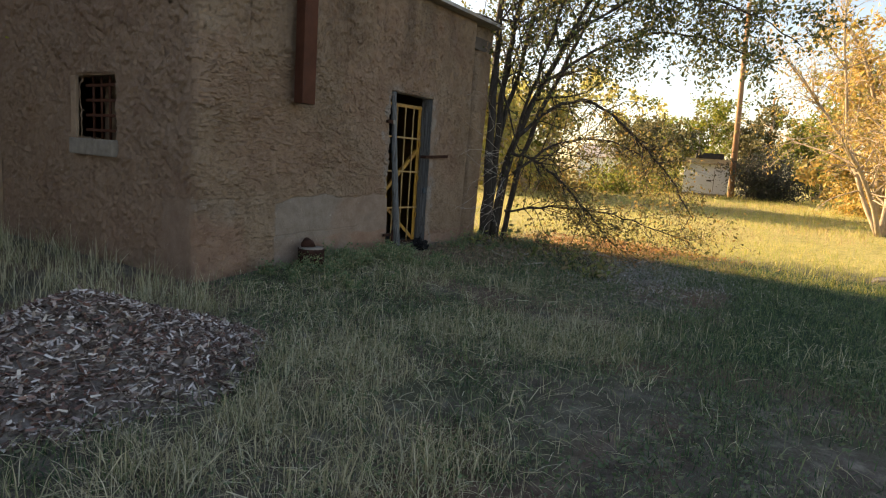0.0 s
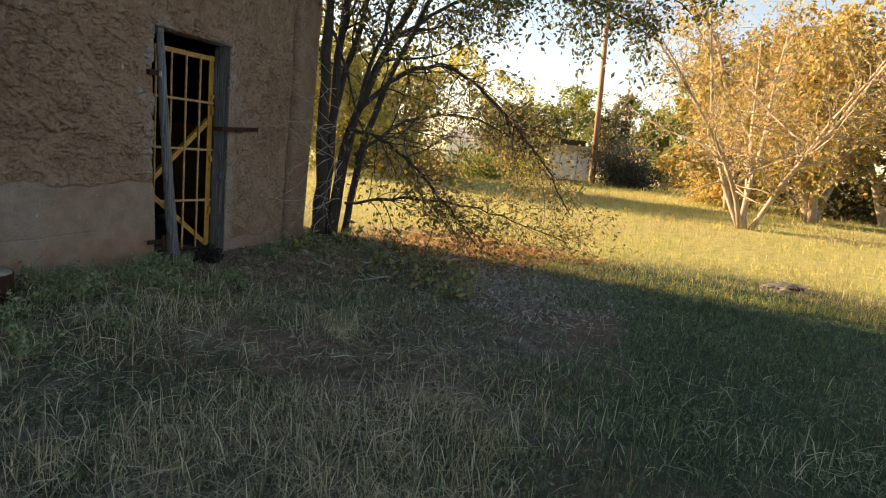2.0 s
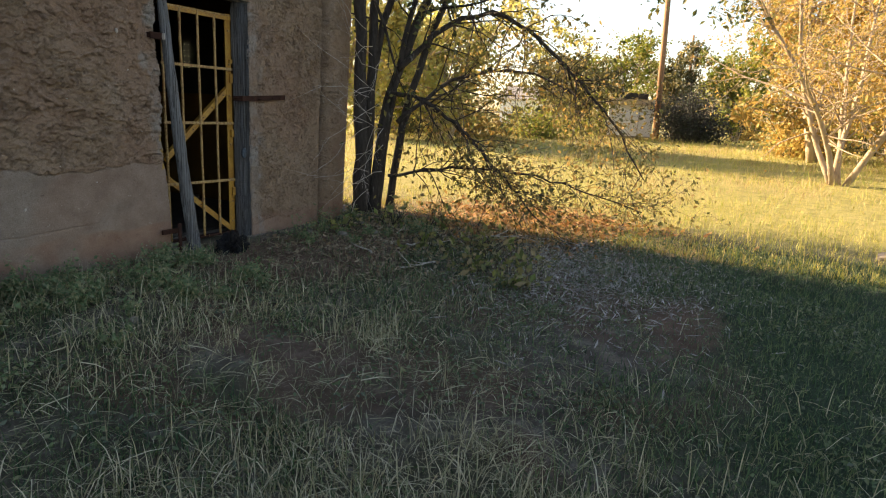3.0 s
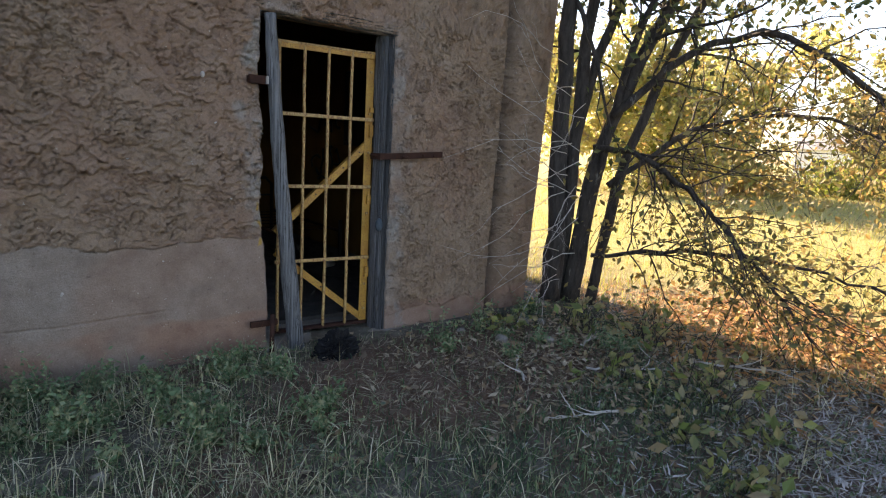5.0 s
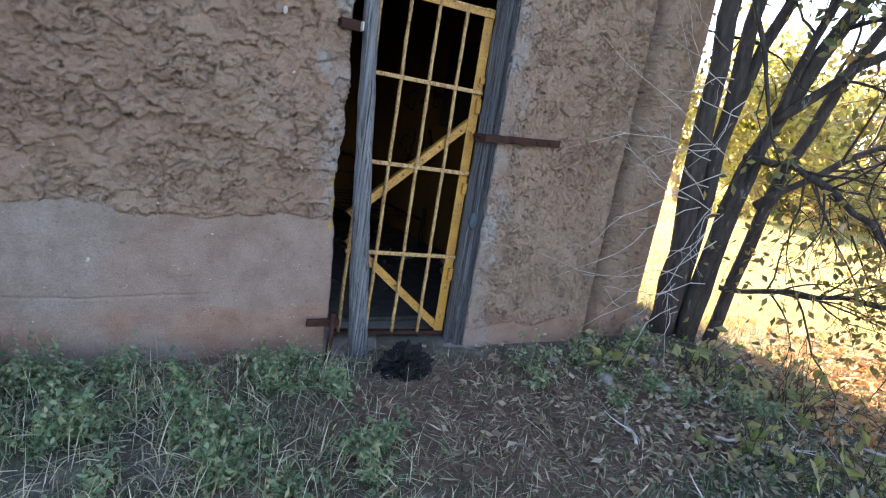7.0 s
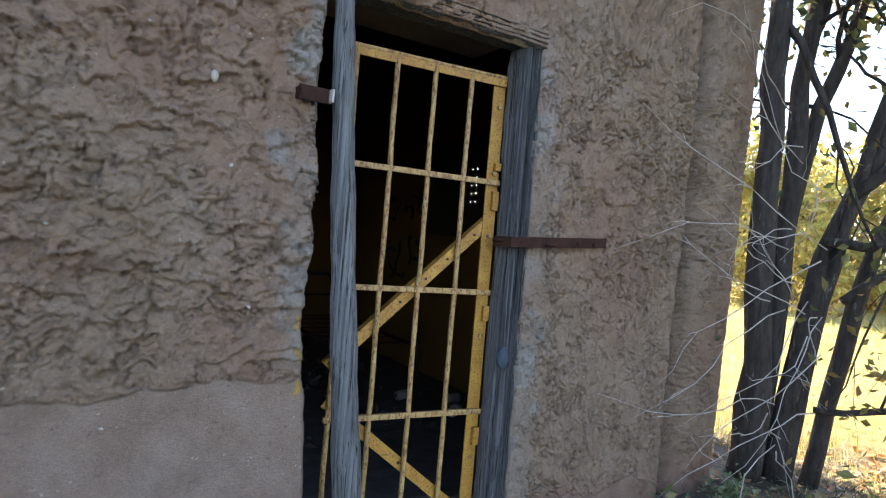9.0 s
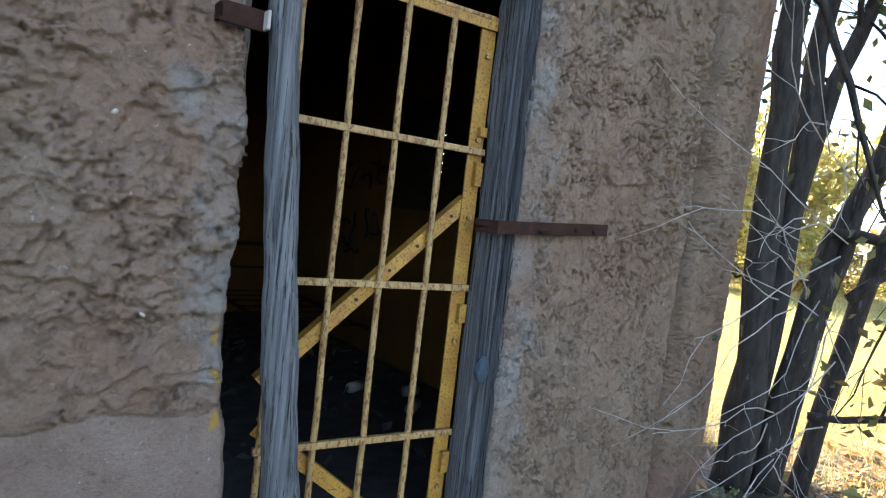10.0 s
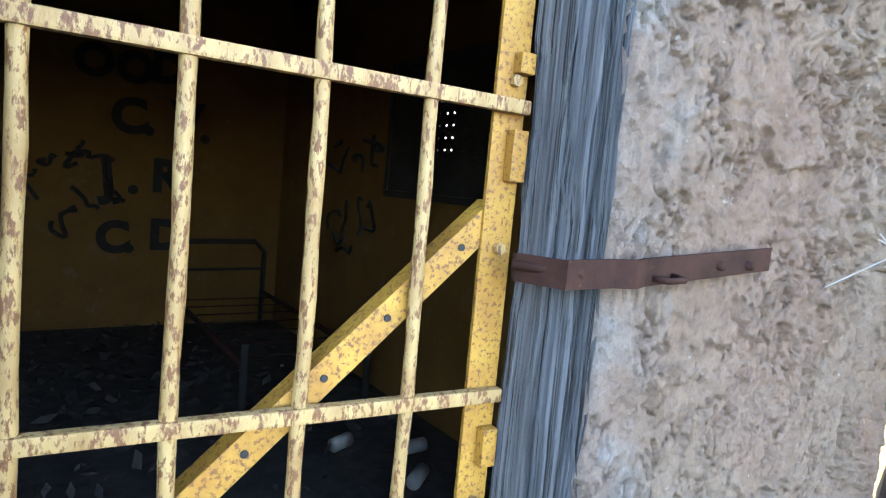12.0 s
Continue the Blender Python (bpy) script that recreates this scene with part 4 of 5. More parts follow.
def leaf_cloud(points, size, seed, flat=0.0):
    """Vertices and faces of leaves at points: folded, pointed, turned at random."""
    r = np.random.default_rng(seed)
    n = len(points)
    d = r.normal(0, 1, (n, 3))
    d[:, 2] = d[:, 2] * (1 - flat) - 0.35
    d /= np.linalg.norm(d, axis=1)[:, None]
    u = np.cross(d, r.normal(0, 1, (n, 3)))
    u /= np.linalg.norm(u, axis=1)[:, None] + 1e-9
    L = (size * r.uniform(0.6, 1.35, n))[:, None]
    nrm = np.cross(d, u)
    a = points
    m = points + d * L * 0.5
    v = np.stack([a, m + u * L * 0.26 + nrm * L * 0.08, points + d * L, m - u * L * 0.26 + nrm * L * 0.08], 1).reshape(-1, 3)
    i = np.arange(n)[:, None] * 4
    return v, np.concatenate([i + np.array([[0, 1, 2]]), i + np.array([[0, 2, 3]])])


def grow(start, direction, length, radius, r, droop=0.0, wander=0.12, steps=9):
    """A branch's centre line and radii."""
    p, d = np.array(start, float), np.array(direction, float)
    d /= np.linalg.norm(d)
    pts = [p.copy()]
    for _ in range(steps):
        d = d + r.normal(0, wander, 3) + np.array([0, 0, -droop])
        d /= np.linalg.norm(d)
        p = p + d * length / steps
        pts.append(p.copy())
    return np.array(pts), radius * np.linspace(1, 0.25, steps + 1)


def twigs_from(limb, rad, r, count, length, droop, out, leaves, per_twig, spread=0.9, start=0.3, sub=3):
    """Side branches with finer twigs on a limb, and places for leaves along them."""
    for _ in range(count):
        s = start + (1 - start) * r.random()
        i = min(int(s * (len(limb) - 1)), len(limb) - 2)
        base = limb[i] + (limb[i + 1] - limb[i]) * r.random()
        d = limb[i + 1] - limb[i]
        d = d / (np.linalg.norm(d) + 1e-9) + spread * r.normal(0, 1, 3)
        pts, rr = grow(base, d, length * r.uniform(0.5, 1.3), max(0.4 * rad[i], 0.004), r, droop, 0.16, 7)
        out.append(tube(pts, rr, 4))
        for _ in range(sub):
            j = r.integers(2, 7)
            d2 = (pts[j] - pts[j - 1]) / (np.linalg.norm(pts[j] - pts[j - 1]) + 1e-9) + 0.8 * r.normal(0, 1, 3)
            p2, r2 = grow(pts[j], d2, length * 0.5 * r.uniform(0.4, 1.2), max(0.5 * rr[j], 0.0025), r, droop * 1.5, 0.2, 5)
            out.append(tube(p2, r2, 3))
            if per_twig:
                t = r.integers(1, 6, per_twig)
                leaves.append(p2[t] + r.normal(0, 0.03, (per_twig, 3)) * (1 + 2 * length))


def finish_tree(name, label, limbs, twigs, leaves, bark, leaf, size, seed, twig_mat=None):
    tree = new(name)
    tagged(tree, label, "tree")
    for k, (pts, rad) in enumerate(limbs):
        v, f = tube(pts, rad, 10 if rad[0] > 0.03 else 7)
        raw("trunk" if k == 0 else "limb", v, f, bark, tree, True)
    if twigs:
        tagged(joined("branchwork", twigs, twig_mat or bark, tree), kind="stuff")
    if leaves:
        v, f = leaf_cloud(np.concatenate(leaves), size, seed)
        raw("crown", v, f, leaf, tree)
    return tree


def near_tree():
    """The many-stemmed tree at the building's end, its low boughs hanging to the ground."""
    r = np.random.default_rng(42)
    stems = [
        ([(8.74, 4.53, 0.1), (8.66, 4.47, 1.0), (8.62, 4.48, 2.2), (8.66, 4.5, 4.0), (8.8, 4.4, 6.0)], 0.085, 0.03),
        ([(8.88, 4.46, 0.1), (8.82, 4.38, 1.0), (8.8, 4.25, 1.7), (8.98, 3.95, 2.6), (9.25, 3.5, 3.8), (9.6, 3.0, 5.5)], 0.1, 0.03),
        ([(9.02, 4.37, 0.1), (8.95, 4.3, 0.9), (8.95, 4.15, 1.7), (9.2, 3.9, 2.8), (9.8, 3.6, 4.2), (10.2, 3.4, 5.6)], 0.075, 0.025),
        ([(8.86, 4.55, 0.1), (8.77, 4.44, 1.2), (8.78, 4.42, 2.4), (9.0, 4.35, 4.0), (9.4, 4.5, 6.0)], 0.07, 0.02),
        ([(8.7, 4.58, 0.1), (8.72, 4.5, 1.0), (8.85, 4.4, 2.0), (9.15, 4.2, 3.4), (9.5, 4.1, 5.0)], 0.055, 0.02),
        ([(8.93, 4.42, 0.1), (8.86, 4.3, 1.1), (8.84, 4.12, 2.0), (8.95, 3.8, 3.2), (9.1, 3.5, 4.6)], 0.06, 0.02),
        ([(8.78, 4.25, 1.5), (8.95, 4.0, 1.5), (9.15, 3.6, 1.2), (9.3, 3.2, 0.75), (9.5, 2.9, 0.3)], 0.04, 0.012),
        ([(8.85, 4.15, 1.75), (9.3, 3.8, 2.3), (9.8, 3.4, 2.45), (10.1, 2.9, 2.0), (10.4, 2.3, 1.3), (10.6, 2.0, 0.7)], 0.05, 0.012),
        ([(8.95, 4.2, 1.2), (9.6, 3.9, 1.7), (10.3, 3.5, 1.9), (11.0, 3.0, 1.7), (11.6, 2.5, 1.1)], 0.04, 0.01),
        ([(8.95, 4.3, 0.6), (9.4, 3.7, 0.75), (9.9, 3.1, 0.7), (10.4, 2.5, 0.5), (10.8, 2.0, 0.3)], 0.03, 0.008),
        ([(9.0, 3.85, 2.6), (9.6, 3.3, 3.2), (10.2, 2.6, 3.5), (10.8, 1.9, 3.4), (11.3, 1.2, 3.0)], 0.04, 0.01),
        ([(9.3, 3.4, 3.8), (9.8, 2.7, 4.3), (10.4, 2.0, 4.6), (11.0, 1.2, 4.5)], 0.035, 0.01),
        ([(9.1, 3.7, 3.2), (9.7, 2.9, 3.9), (10.2, 2.2, 4.0), (10.7, 1.4, 3.7), (11.0, 0.9, 3.3)], 0.035, 0.01),
        ([(8.8, 4.3, 4.0), (9.3, 3.6, 4.6), (9.9, 2.9, 5.0), (10.5, 2.3, 5.0)], 0.035, 0.01),
    ]
    limbs, twigs, leaves, low_leaves = [], [], [], []
    for k, (p, r0, r1) in enumerate(stems):
        pts = resample(p, 22) + np.array([0.16, 0.42, 0])
        if k in (1, 2, 5):
            pts = pts + np.outer(0.02 + 0.05 * pts[:, 2], (1.0, -0.5, 0)) * {1: 0.7, 2: 1.4, 5: 0.2}[k]
        elif k >= 6:
            pts = pts + np.outer(np.linspace(0, 1, 22), (-0.35, -0.3, 0))
        pts[1:-1] += r.normal(0, 0.012, (20, 3))
        rad = (0.95 if k in (0, 3, 4) else 0.66) * np.linspace(r0, r1, 22) * (1 + 0.06 * np.sin(np.arange(22) * 1.7 + k))
        limbs.append((pts, rad))
        if k < 6:
            twigs_from(pts, rad, r, 26, 1.1, 0.03, twigs, leaves, 13, 0.7, 0.42, 5)
        elif k > 9:
            twigs_from(pts, rad, r, 38, 0.8, 0.05, twigs, leaves, 16, 0.7, 0.15, 5)
        else:
            twigs_from(pts, rad, r, 46, 0.95, 0.06, twigs, low_leaves, 7, 0.65, 0.12, 5)
    tree = finish_tree("elm_tree", "many-stemmed tree with low drooping leafy boughs", limbs, twigs, leaves, BARK, LEAF_NEAR, 0.07, 3)
    pts = np.concatenate(low_leaves)
    pts = pts[pts[:, 2] > ground_z(pts[:, 0], pts[:, 1]) + 0.06]
    v, f = leaf_cloud(pts, 0.058, 9)
    raw("low_foliage", v, f, LEAF_BOUGH, tree)
    return tree


near_tree()


def wall_creeper():
    """Bare twigs of the tree reaching along the wall's end."""
    r = np.random.default_rng(8)
    pieces = []
    for _ in range(26):
        s = (8.5 + r.uniform(0, 0.15), FACE - 0.12 - r.uniform(0.05, 0.3), r.uniform(0.4, 2.2))
        pts, rr = grow(s, (-1, r.normal(0, 0.15) - 0.05, r.normal(0.0, 0.4)), r.uniform(0.6, 1.25), 0.0036, r, 0.02, 0.16, 8)
        pieces.append(tube(pts, rr, 4))
        for j in (3, 5):
            p2, r2 = grow(pts[j], pts[j] - pts[j - 2] + r.normal(0, 0.08, 3), r.uniform(0.1, 0.25), 0.002, r, 0.0, 0.25, 4)
            pieces.append(tube(p2, r2, 3))
    ob = joined("bare_twigs", pieces, TWIG)
    return tagged(ob, "bare pale twigs reaching over the wall", "twigs", kind="stuff")


wall_creeper()


def wood_tree(name, label, x, y, height, crown_r, trunk_r, leaf, bark, seed, stems=3, count=26, per=18, size=0.12, droop=0.0, spread=0.35, low=0.35, z=None, twig_len=1.0):
    r = np.random.default_rng(seed)
    z = float(ground_z(x, y)) - 0.05 if z is None else z
    limbs, twigs, leaves = [], [], []
    for k in range(stems):
        a = 6.283 * (k + r.random()) / stems
        d = (spread * math.cos(a), spread * math.sin(a), 1)
        pts, rad = grow((x + 0.12 * math.cos(a), y + 0.12 * math.sin(a), z), d, height * r.uniform(0.75, 1), trunk_r, r, -0.01, 0.07, 14)
        limbs.append((pts, rad))
        for _ in range(4):
            i = r.integers(int(14 * low), 12)
            b = r.uniform(0, 6.283)
            p2, r2 = grow(pts[i], (math.cos(b), math.sin(b), 0.5), crown_r * r.uniform(0.7, 1.2), rad[i] * 0.6, r, droop, 0.1, 10)
            limbs.append((p2, r2))
            twigs_from(p2, r2, r, count // 4, crown_r * 0.4 * twig_len, droop, twigs, leaves, per, 0.8, 0.3, 3)
        twigs_from(pts, rad, r, count, crown_r * 0.5 * twig_len, droop, twigs, leaves, per, 0.8, low, 3)
    return finish_tree(name, label, limbs, twigs, leaves, bark, leaf, size, seed, bark)


def polar(az, dist, ox=0.57, oy=0.2):
    return ox + dist * math.cos(radians(az)), oy + dist * math.sin(radians(az))


# the pale, half-bare tree in the sun
gx, gy = 18.3, -0.7
wood_tree("pale_tree", "pale half-bare tree with sparse orange leaves", gx, gy, 6.0, 2.4, 0.062, LEAF_GOLD, PALE_BARK, 61, 6, 44, 6, 0.075, 0.0, 0.42, 0.15)

BELT = [
    ("gold_tree", "golden autumn tree in full sun", -2.5, 27, 8.5, 3.0, LEAF_GOLD, 71),
    ("gold_tree", "golden autumn tree in full sun", -8.0, 24, 7.5, 3.0, LEAF_GOLD, 72),
    ("lime_tree", "yellow-green tree in full sun", -4.0, 34, 8.0, 3.2, LEAF_LIME, 73),
    ("gold_tree", "golden autumn tree in full sun", -13.0, 28, 9.0, 3.5, LEAF_GOLD, 74),
    ("lime_tree", "yellow-green tree in full sun", 2.0, 50, 7.0, 3.0, LEAF_LIME, 75),
    ("olive_tree", "dull green tree behind the shed", 12.0, 52, 7.2, 3.6, LEAF_LIME, 76),
    ("olive_tree", "dull green tree behind the shed", 6.5, 58, 7.0, 3.6, LEAF_DULL, 77),
    ("olive_tree", "dull olive tree at the field's edge", 16.5, 40, 4.5, 2.8, LEAF_DULL, 78),
    ("green_tree", "dark green tree behind the pale tree", -7.5, 30, 6.5, 3.2, LEAF_DULL, 79),
    ("gold_tree", "golden tree behind the elm", 25.5, 26, 5.2, 3.2, LEAF_YELLOW, 80),
    ("lime_tree", "yellow-green tree behind the elm", 30.0, 30, 5.2, 3.4, LEAF_LIME, 81),
    ("gold_tree", "golden tree behind the elm", 35.0, 27, 5.2, 3.4, LEAF_YELLOW, 82),
    ("olive_tree", "dull green tree at the field's edge", -18.0, 38, 9.0, 4.0, LEAF_DULL, 83),
]
for nm, lb, az, dist, hgt, cr, lf, sd in BELT:
    x, y = polar(az, dist)
    wood_tree(nm, lb, x, y, hgt, cr, 0.14, lf, PALE_BARK, sd, 3, 26, 20, 0.16 + dist * 0.002, 0.0, 0.4, 0.15)


def bush(name, label, x, y, w, d, h, leaf, n, size, seed):
    r = np.random.default_rng(seed)
    b = new(name)
    tagged(b, label, "bush")
    z = float(ground_z(x, y))
    pieces, pts = [], []
    for k in range(30):
        p, rr = grow((x + r.normal(0, 0.15 * w), y + r.normal(0, 0.15 * d), z - 0.03), (r.normal(0, 0.45 * w / h), r.normal(0, 0.45 * d / h), 1), h * r.uniform(0.6, 1.05), min(0.03, 0.01 * h), r, 0.02, 0.12, 8)
        pieces.append(tube(p, rr, 4))
        m = n // 30
        i = r.integers(1, 9, m)
        pts.append(p[i] + r.normal(0, 1, (m, 3)) * np.array([0.14 * w, 0.14 * d, 0.1 * h]))
    tagged(joined("stalk_tangle", pieces, BARK, b), kind="stuff")
    q = np.concatenate(pts)
    q[:, 2] = np.maximum(q[:, 2], z + 0.05)
    v, f = leaf_cloud(q, size, seed)
    raw("foliage", v, f, leaf, b)
    return b


x, y = polar(5.7, 41)
bush("dark_bush", "dense dark bush beside the pole", x, y, 4.2, 4.0, 3.3, LEAF_DARK, 14000, 0.14, 91)
for k, (az, dist, h) in enumerate(((-2, 30, 2.2), (-11, 30, 2.0), (18, 34, 1.8), (24, 30, 1.8), (29, 33, 2.0), (14.5, 45, 2.2), (1.0, 60, 2.5), (-6, 40, 2.5))):
    x, y = polar(az, dist)
    bush("hedge_bush", "sunlit brush at the field's edge", x, y, 4.5, 3.0, h, (LEAF_GOLD, LEAF_DULL, LEAF_LIME)[k % 3], 5000, 0.16, 95 + k)

# ---- utility pole, shed, house ----
def pole(x, y, h, r0, arm, seed):
    p = new("utility_pole")
    tagged(p, "tall brown wooden utility pole with a crossarm", "pole")
    z = float(ground_z(x, y)) - 0.2
    v, f = tube([(x, y, z), (x, y + 0.018 * h, z + h * 0.5), (x, y + 0.036 * h, z + h)], [r0, r0 * 0.85, r0 * 0.65], 12)
    raw("shaft", v, f, POLE_WOOD, p, True)
    if arm:
        bm = bmesh.new()
        box(bm, (-0.06, -arm / 2, -0.06), (0.06, arm / 2, 0.06), 0.01)
        bm.transform(pose(x - r0, y + 0.035 * h, z + h - 0.5, 4, 0, 8))
        part("crossarm", bm, DARK_WOOD, p)
        for s in (-0.9, -0.3, 0.3, 0.9):
            v, f = tube([(x - r0, y + 0.035 * h + s * arm / 2, z + h - 0.44 + 0.1 * s), (x - r0, y + 0.035 * h + s * arm / 2, z + h - 0.25 + 0.1 * s)], [0.05, 0.03], 8)
            raw("insulator", v, f, COPING, p, True)
    return p


px, py = polar(8.15, 42)
pole(px, py, 12.0, 0.19, 3.0, 1)
qx, qy = polar(5.6, 75)
pole(qx, qy, 10.5, 0.17, 0, 2)


def shed(x, y):
    """A small white shed with a tan fascia and a dark gap under the roof."""
    s = new("shed")
    tagged(s, "small white-painted shed with a tan flat roof", "shed")
    m = pose(x, y, float(ground_z(x, y)), 0, 0, 12)

    def bit(name, lo, hi, material, label=""):
        bm = bmesh.new()
        box(bm, lo, hi, 0.015)
        bm.transform(m)
        return part(name, bm, material, s, label)

    bit("wall", (0, -1.35, -0.3), (2.4, 1.35, 2.05), WHITE_PAINT)
    bit("fascia", (-0.25, -1.6, 2.05), (2.6, 1.55, 2.4), TAN_PAINT, "tan roof fascia")
    bit("roof", (-0.3, -0.9, 2.4), (2.6, 0.75, 2.75), DARK_METAL, "dark vent box on the roof")
    bit("foundation", (-0.06, -1.4, -0.2), (0.02, 1.4, 0.16), CONCRETE)
    bit("door_line", (-0.012, -0.5, 0.16), (0.0, -0.47, 2.0), CONCRETE)
    bit("handle", (-0.05, -0.35, 0.95), (0.0, -0.05, 1.05), DARK_METAL, "dark handle")
    return s


shx, shy = polar(10.3, 43)
shed(shx, shy)


def house(x, y):
    h = new("house")
    tagged(h, "distant white house with a pale metal roof", "house")
    box_part("wall", (x, y - 5, -0.2), (x + 6, y + 5, 3.0), WHITE_PAINT, h)
    bm = bmesh.new()
    vs = [bm.verts.new(c) for c in ((x - 0.4, y - 5.4, 2.98), (x - 0.4, y + 5.4, 2.98), (x + 6.4, y + 5.4, 2.98), (x + 6.4, y - 5.4, 2.98), (x + 3, y - 5.4, 4.6), (x + 3, y + 5.4, 4.6))]
    for q in ((0, 1, 5, 4), (2, 3, 4, 5), (0, 4, 3), (1, 2, 5), (0, 3, 2, 1)):
        bm.faces.new([vs[i] for i in q])
    part("roof", bm, COPING, h)
    for dy in (-3, 0, 3):
        w = box_part("window", (x - 0.03, y + dy - 0.5, 1.0), (x + 0.02, y + dy + 0.5, 2.2), DARK_METAL, h)
    return h


hx, hy = polar(17.5, 70)
house(hx, hy)

# ---- yard things ----
def chip_pile():
    p = new("wood_chip_pile")
    tagged(p, "heap of grey and brown wood chips", "pile")
    us = np.linspace(-1, 1, 90)
    U, V = np.meshgrid(us, us)
    X, Y = 2.12 + 1.2 * U, 3.6 + 0.95 * V
    k = np.clip(1 - np.hypot(U, V), 0, 1)
    Z = ground_z(X, Y) - 0.06 + 0.47 * k**0.9 + 0.05 * (fbm(X * 9, Y * 9, 401) - 0.5) * (k > 0) + 0.06 * (fbm(X * 3, Y * 3, 403) - 0.5) * (k > 0)
    n = 90
    i = (np.arange(n - 1)[:, None] * n + np.arange(n - 1)[None]).ravel()
    raw("mound", np.stack([X, Y, Z], -1).reshape(-1, 3), np.stack([i, i + 1, i + n + 1, i + n], 1), CHIPS, p, True)
    r = np.random.default_rng(5)
    n = 17000
    a, q = r.uniform(0, 6.283, n), np.sqrt(r.random(n)) * 1.0
    u, v = q * np.cos(a), q * np.sin(a)
    x, y = 2.12 + 1.2 * u, 3.6 + 0.95 * v
    k = np.clip(1 - np.hypot(u, v), 0, 1)
    z = ground_z(x, y) - 0.05 + 0.47 * k**0.9 + 0.05 * (fbm(x * 9, y * 9, 401) - 0.5) + 0.06 * (fbm(x * 3, y * 3, 403) - 0.5) + r.uniform(0, 0.025, n)
    L = r.uniform(0.018, 0.06, n)[:, None]
    ax = r.normal(0, 1, (n, 3)) * np.array([1, 1, 0.4])
    ax /= np.linalg.norm(ax, axis=1)[:, None]
    w = np.cross(ax, r.normal(0, 1, (n, 3)) * 0.5 + np.array([0, 0, 1]))
    w /= np.linalg.norm(w, axis=1)[:, None] + 1e-9
    P = np.stack([x, y, z], 1)
    b = L * 0.3
    vv = np.stack([P - ax * L / 2 - w * b / 2, P + ax * L / 2 - w * b / 3, P + ax * L / 2 + w * b / 2, P - ax * L / 2 + w * b / 3], 1).reshape(-1, 3)
    ob = raw("chips", vv, np.arange(4 * n).reshape(n, 4), CHIP_LEAF, p)
    tagged(ob, kind="stuff")
    return p


CHIP_LEAF = leaf_mat("loose_chips", [(0.06, 0.04, 0.032), (0.18, 0.13, 0.105), (0.36, 0.31, 0.28), (0.6, 0.56, 0.53), (0.2, 0.095, 0.07), (0.09, 0.05, 0.04)], 0.05)
chip_pile()


def drum(x, y):
    """A cut iron pipe filled with concrete, with an iron stub and weeds."""
    d = new("concrete_filled_pipe")
    tagged(d, "rusty iron pipe end filled with pale concrete", "pipe")
    z = float(ground_z(x, y)) - 0.07
    v, f = tube([(x, y, z), (x, y, z + 0.22), (x, y, z + 0.25)], [0.135, 0.133, 0.135], 28)
    raw("shell", v, f, RUST, d, True)
    v, f = tube([(x, y, z + 0.2), (x, y, z + 0.245), (x, y, z + 0.262)], [0.126, 0.126, 0.118], 28)
    raw("concrete", v, f, CONCRETE, d, True)
    v, f = tube([(x - 0.01, y + 0.03, z + 0.25), (x, y + 0.06, z + 0.29), (x + 0.03, y + 0.1, z + 0.32)], [0.075, 0.068, 0.035], 14)
    raw("stub", v, f, RUST, d, True)
    return d


drum(4.88, 4.68)


def bag(x, y):
    """A crumpled black bag by the door, with a bit of brown stick in it."""
    b = new("black_bag")
    tagged(b, "crumpled black plastic bag beside the door sill", "bag")
    bm = bmesh.new()
    bmesh.ops.create_icosphere(bm, subdivisions=5, radius=1.0)
    for v in bm.verts:
        n = noise.fractal(v.co * 2.2, 0.8, 2.0, 5)
        rid = abs(noise.noise(v.co * 4.5))
        k = 1 + 0.5 * n - 0.22 * rid
        v.co = Vector((v.co.x * 0.125 * k, v.co.y * 0.085 * k, max(v.co.z, -0.35) * 0.1 * k * (1.2 - 0.5 * abs(v.co.x))))
    bm.transform(pose(x, y, float(ground_z(x, y)) + 0.03))
    part("sack", bm, BLACK_BAG, b)
    v, f = tube([(x, y, 0.2), (x - 0.02, y - 0.01, 0.27)], [0.016, 0.012], 8)
    raw("stick", v, f, PALE_BARK, b, True)
    return b


bag(6.63, 4.58)


def stone(x, y, s, seed, material):
    bm = bmesh.new()
    bmesh.ops.create_icosphere(bm, subdivisions=3, radius=1.0)
    for v in bm.verts:
        k = 1 + 0.3 * noise.fractal(v.co * 1.3 + Vector((seed * 3.1, 0, 0)), 0.8, 2, 4)
        v.co = Vector((v.co.x * s * k, v.co.y * s * 0.8 * k, v.co.z * s * 0.55 * k))
    bm.transform(pose(x, y, float(ground_z(x, y)) + s * 0.15, 0, 0, seed * 50))
    ob = part("stone", bm, material)
    return tagged(ob, "small tan stone lying in the leaf litter", "stone", "stones by the door")


for k, (x, y, s) in enumerate(((7.75, 4.35, 0.055), (8.05, 4.2, 0.045), (7.9, 4.6, 0.05), (8.15, 4.55, 0.06), (8.3, 4.5, 0.04), (7.6, 4.6, 0.03), (5.3, 3.95, 0.03))):
    stone(x, y, s, k + 1, CONCRETE)


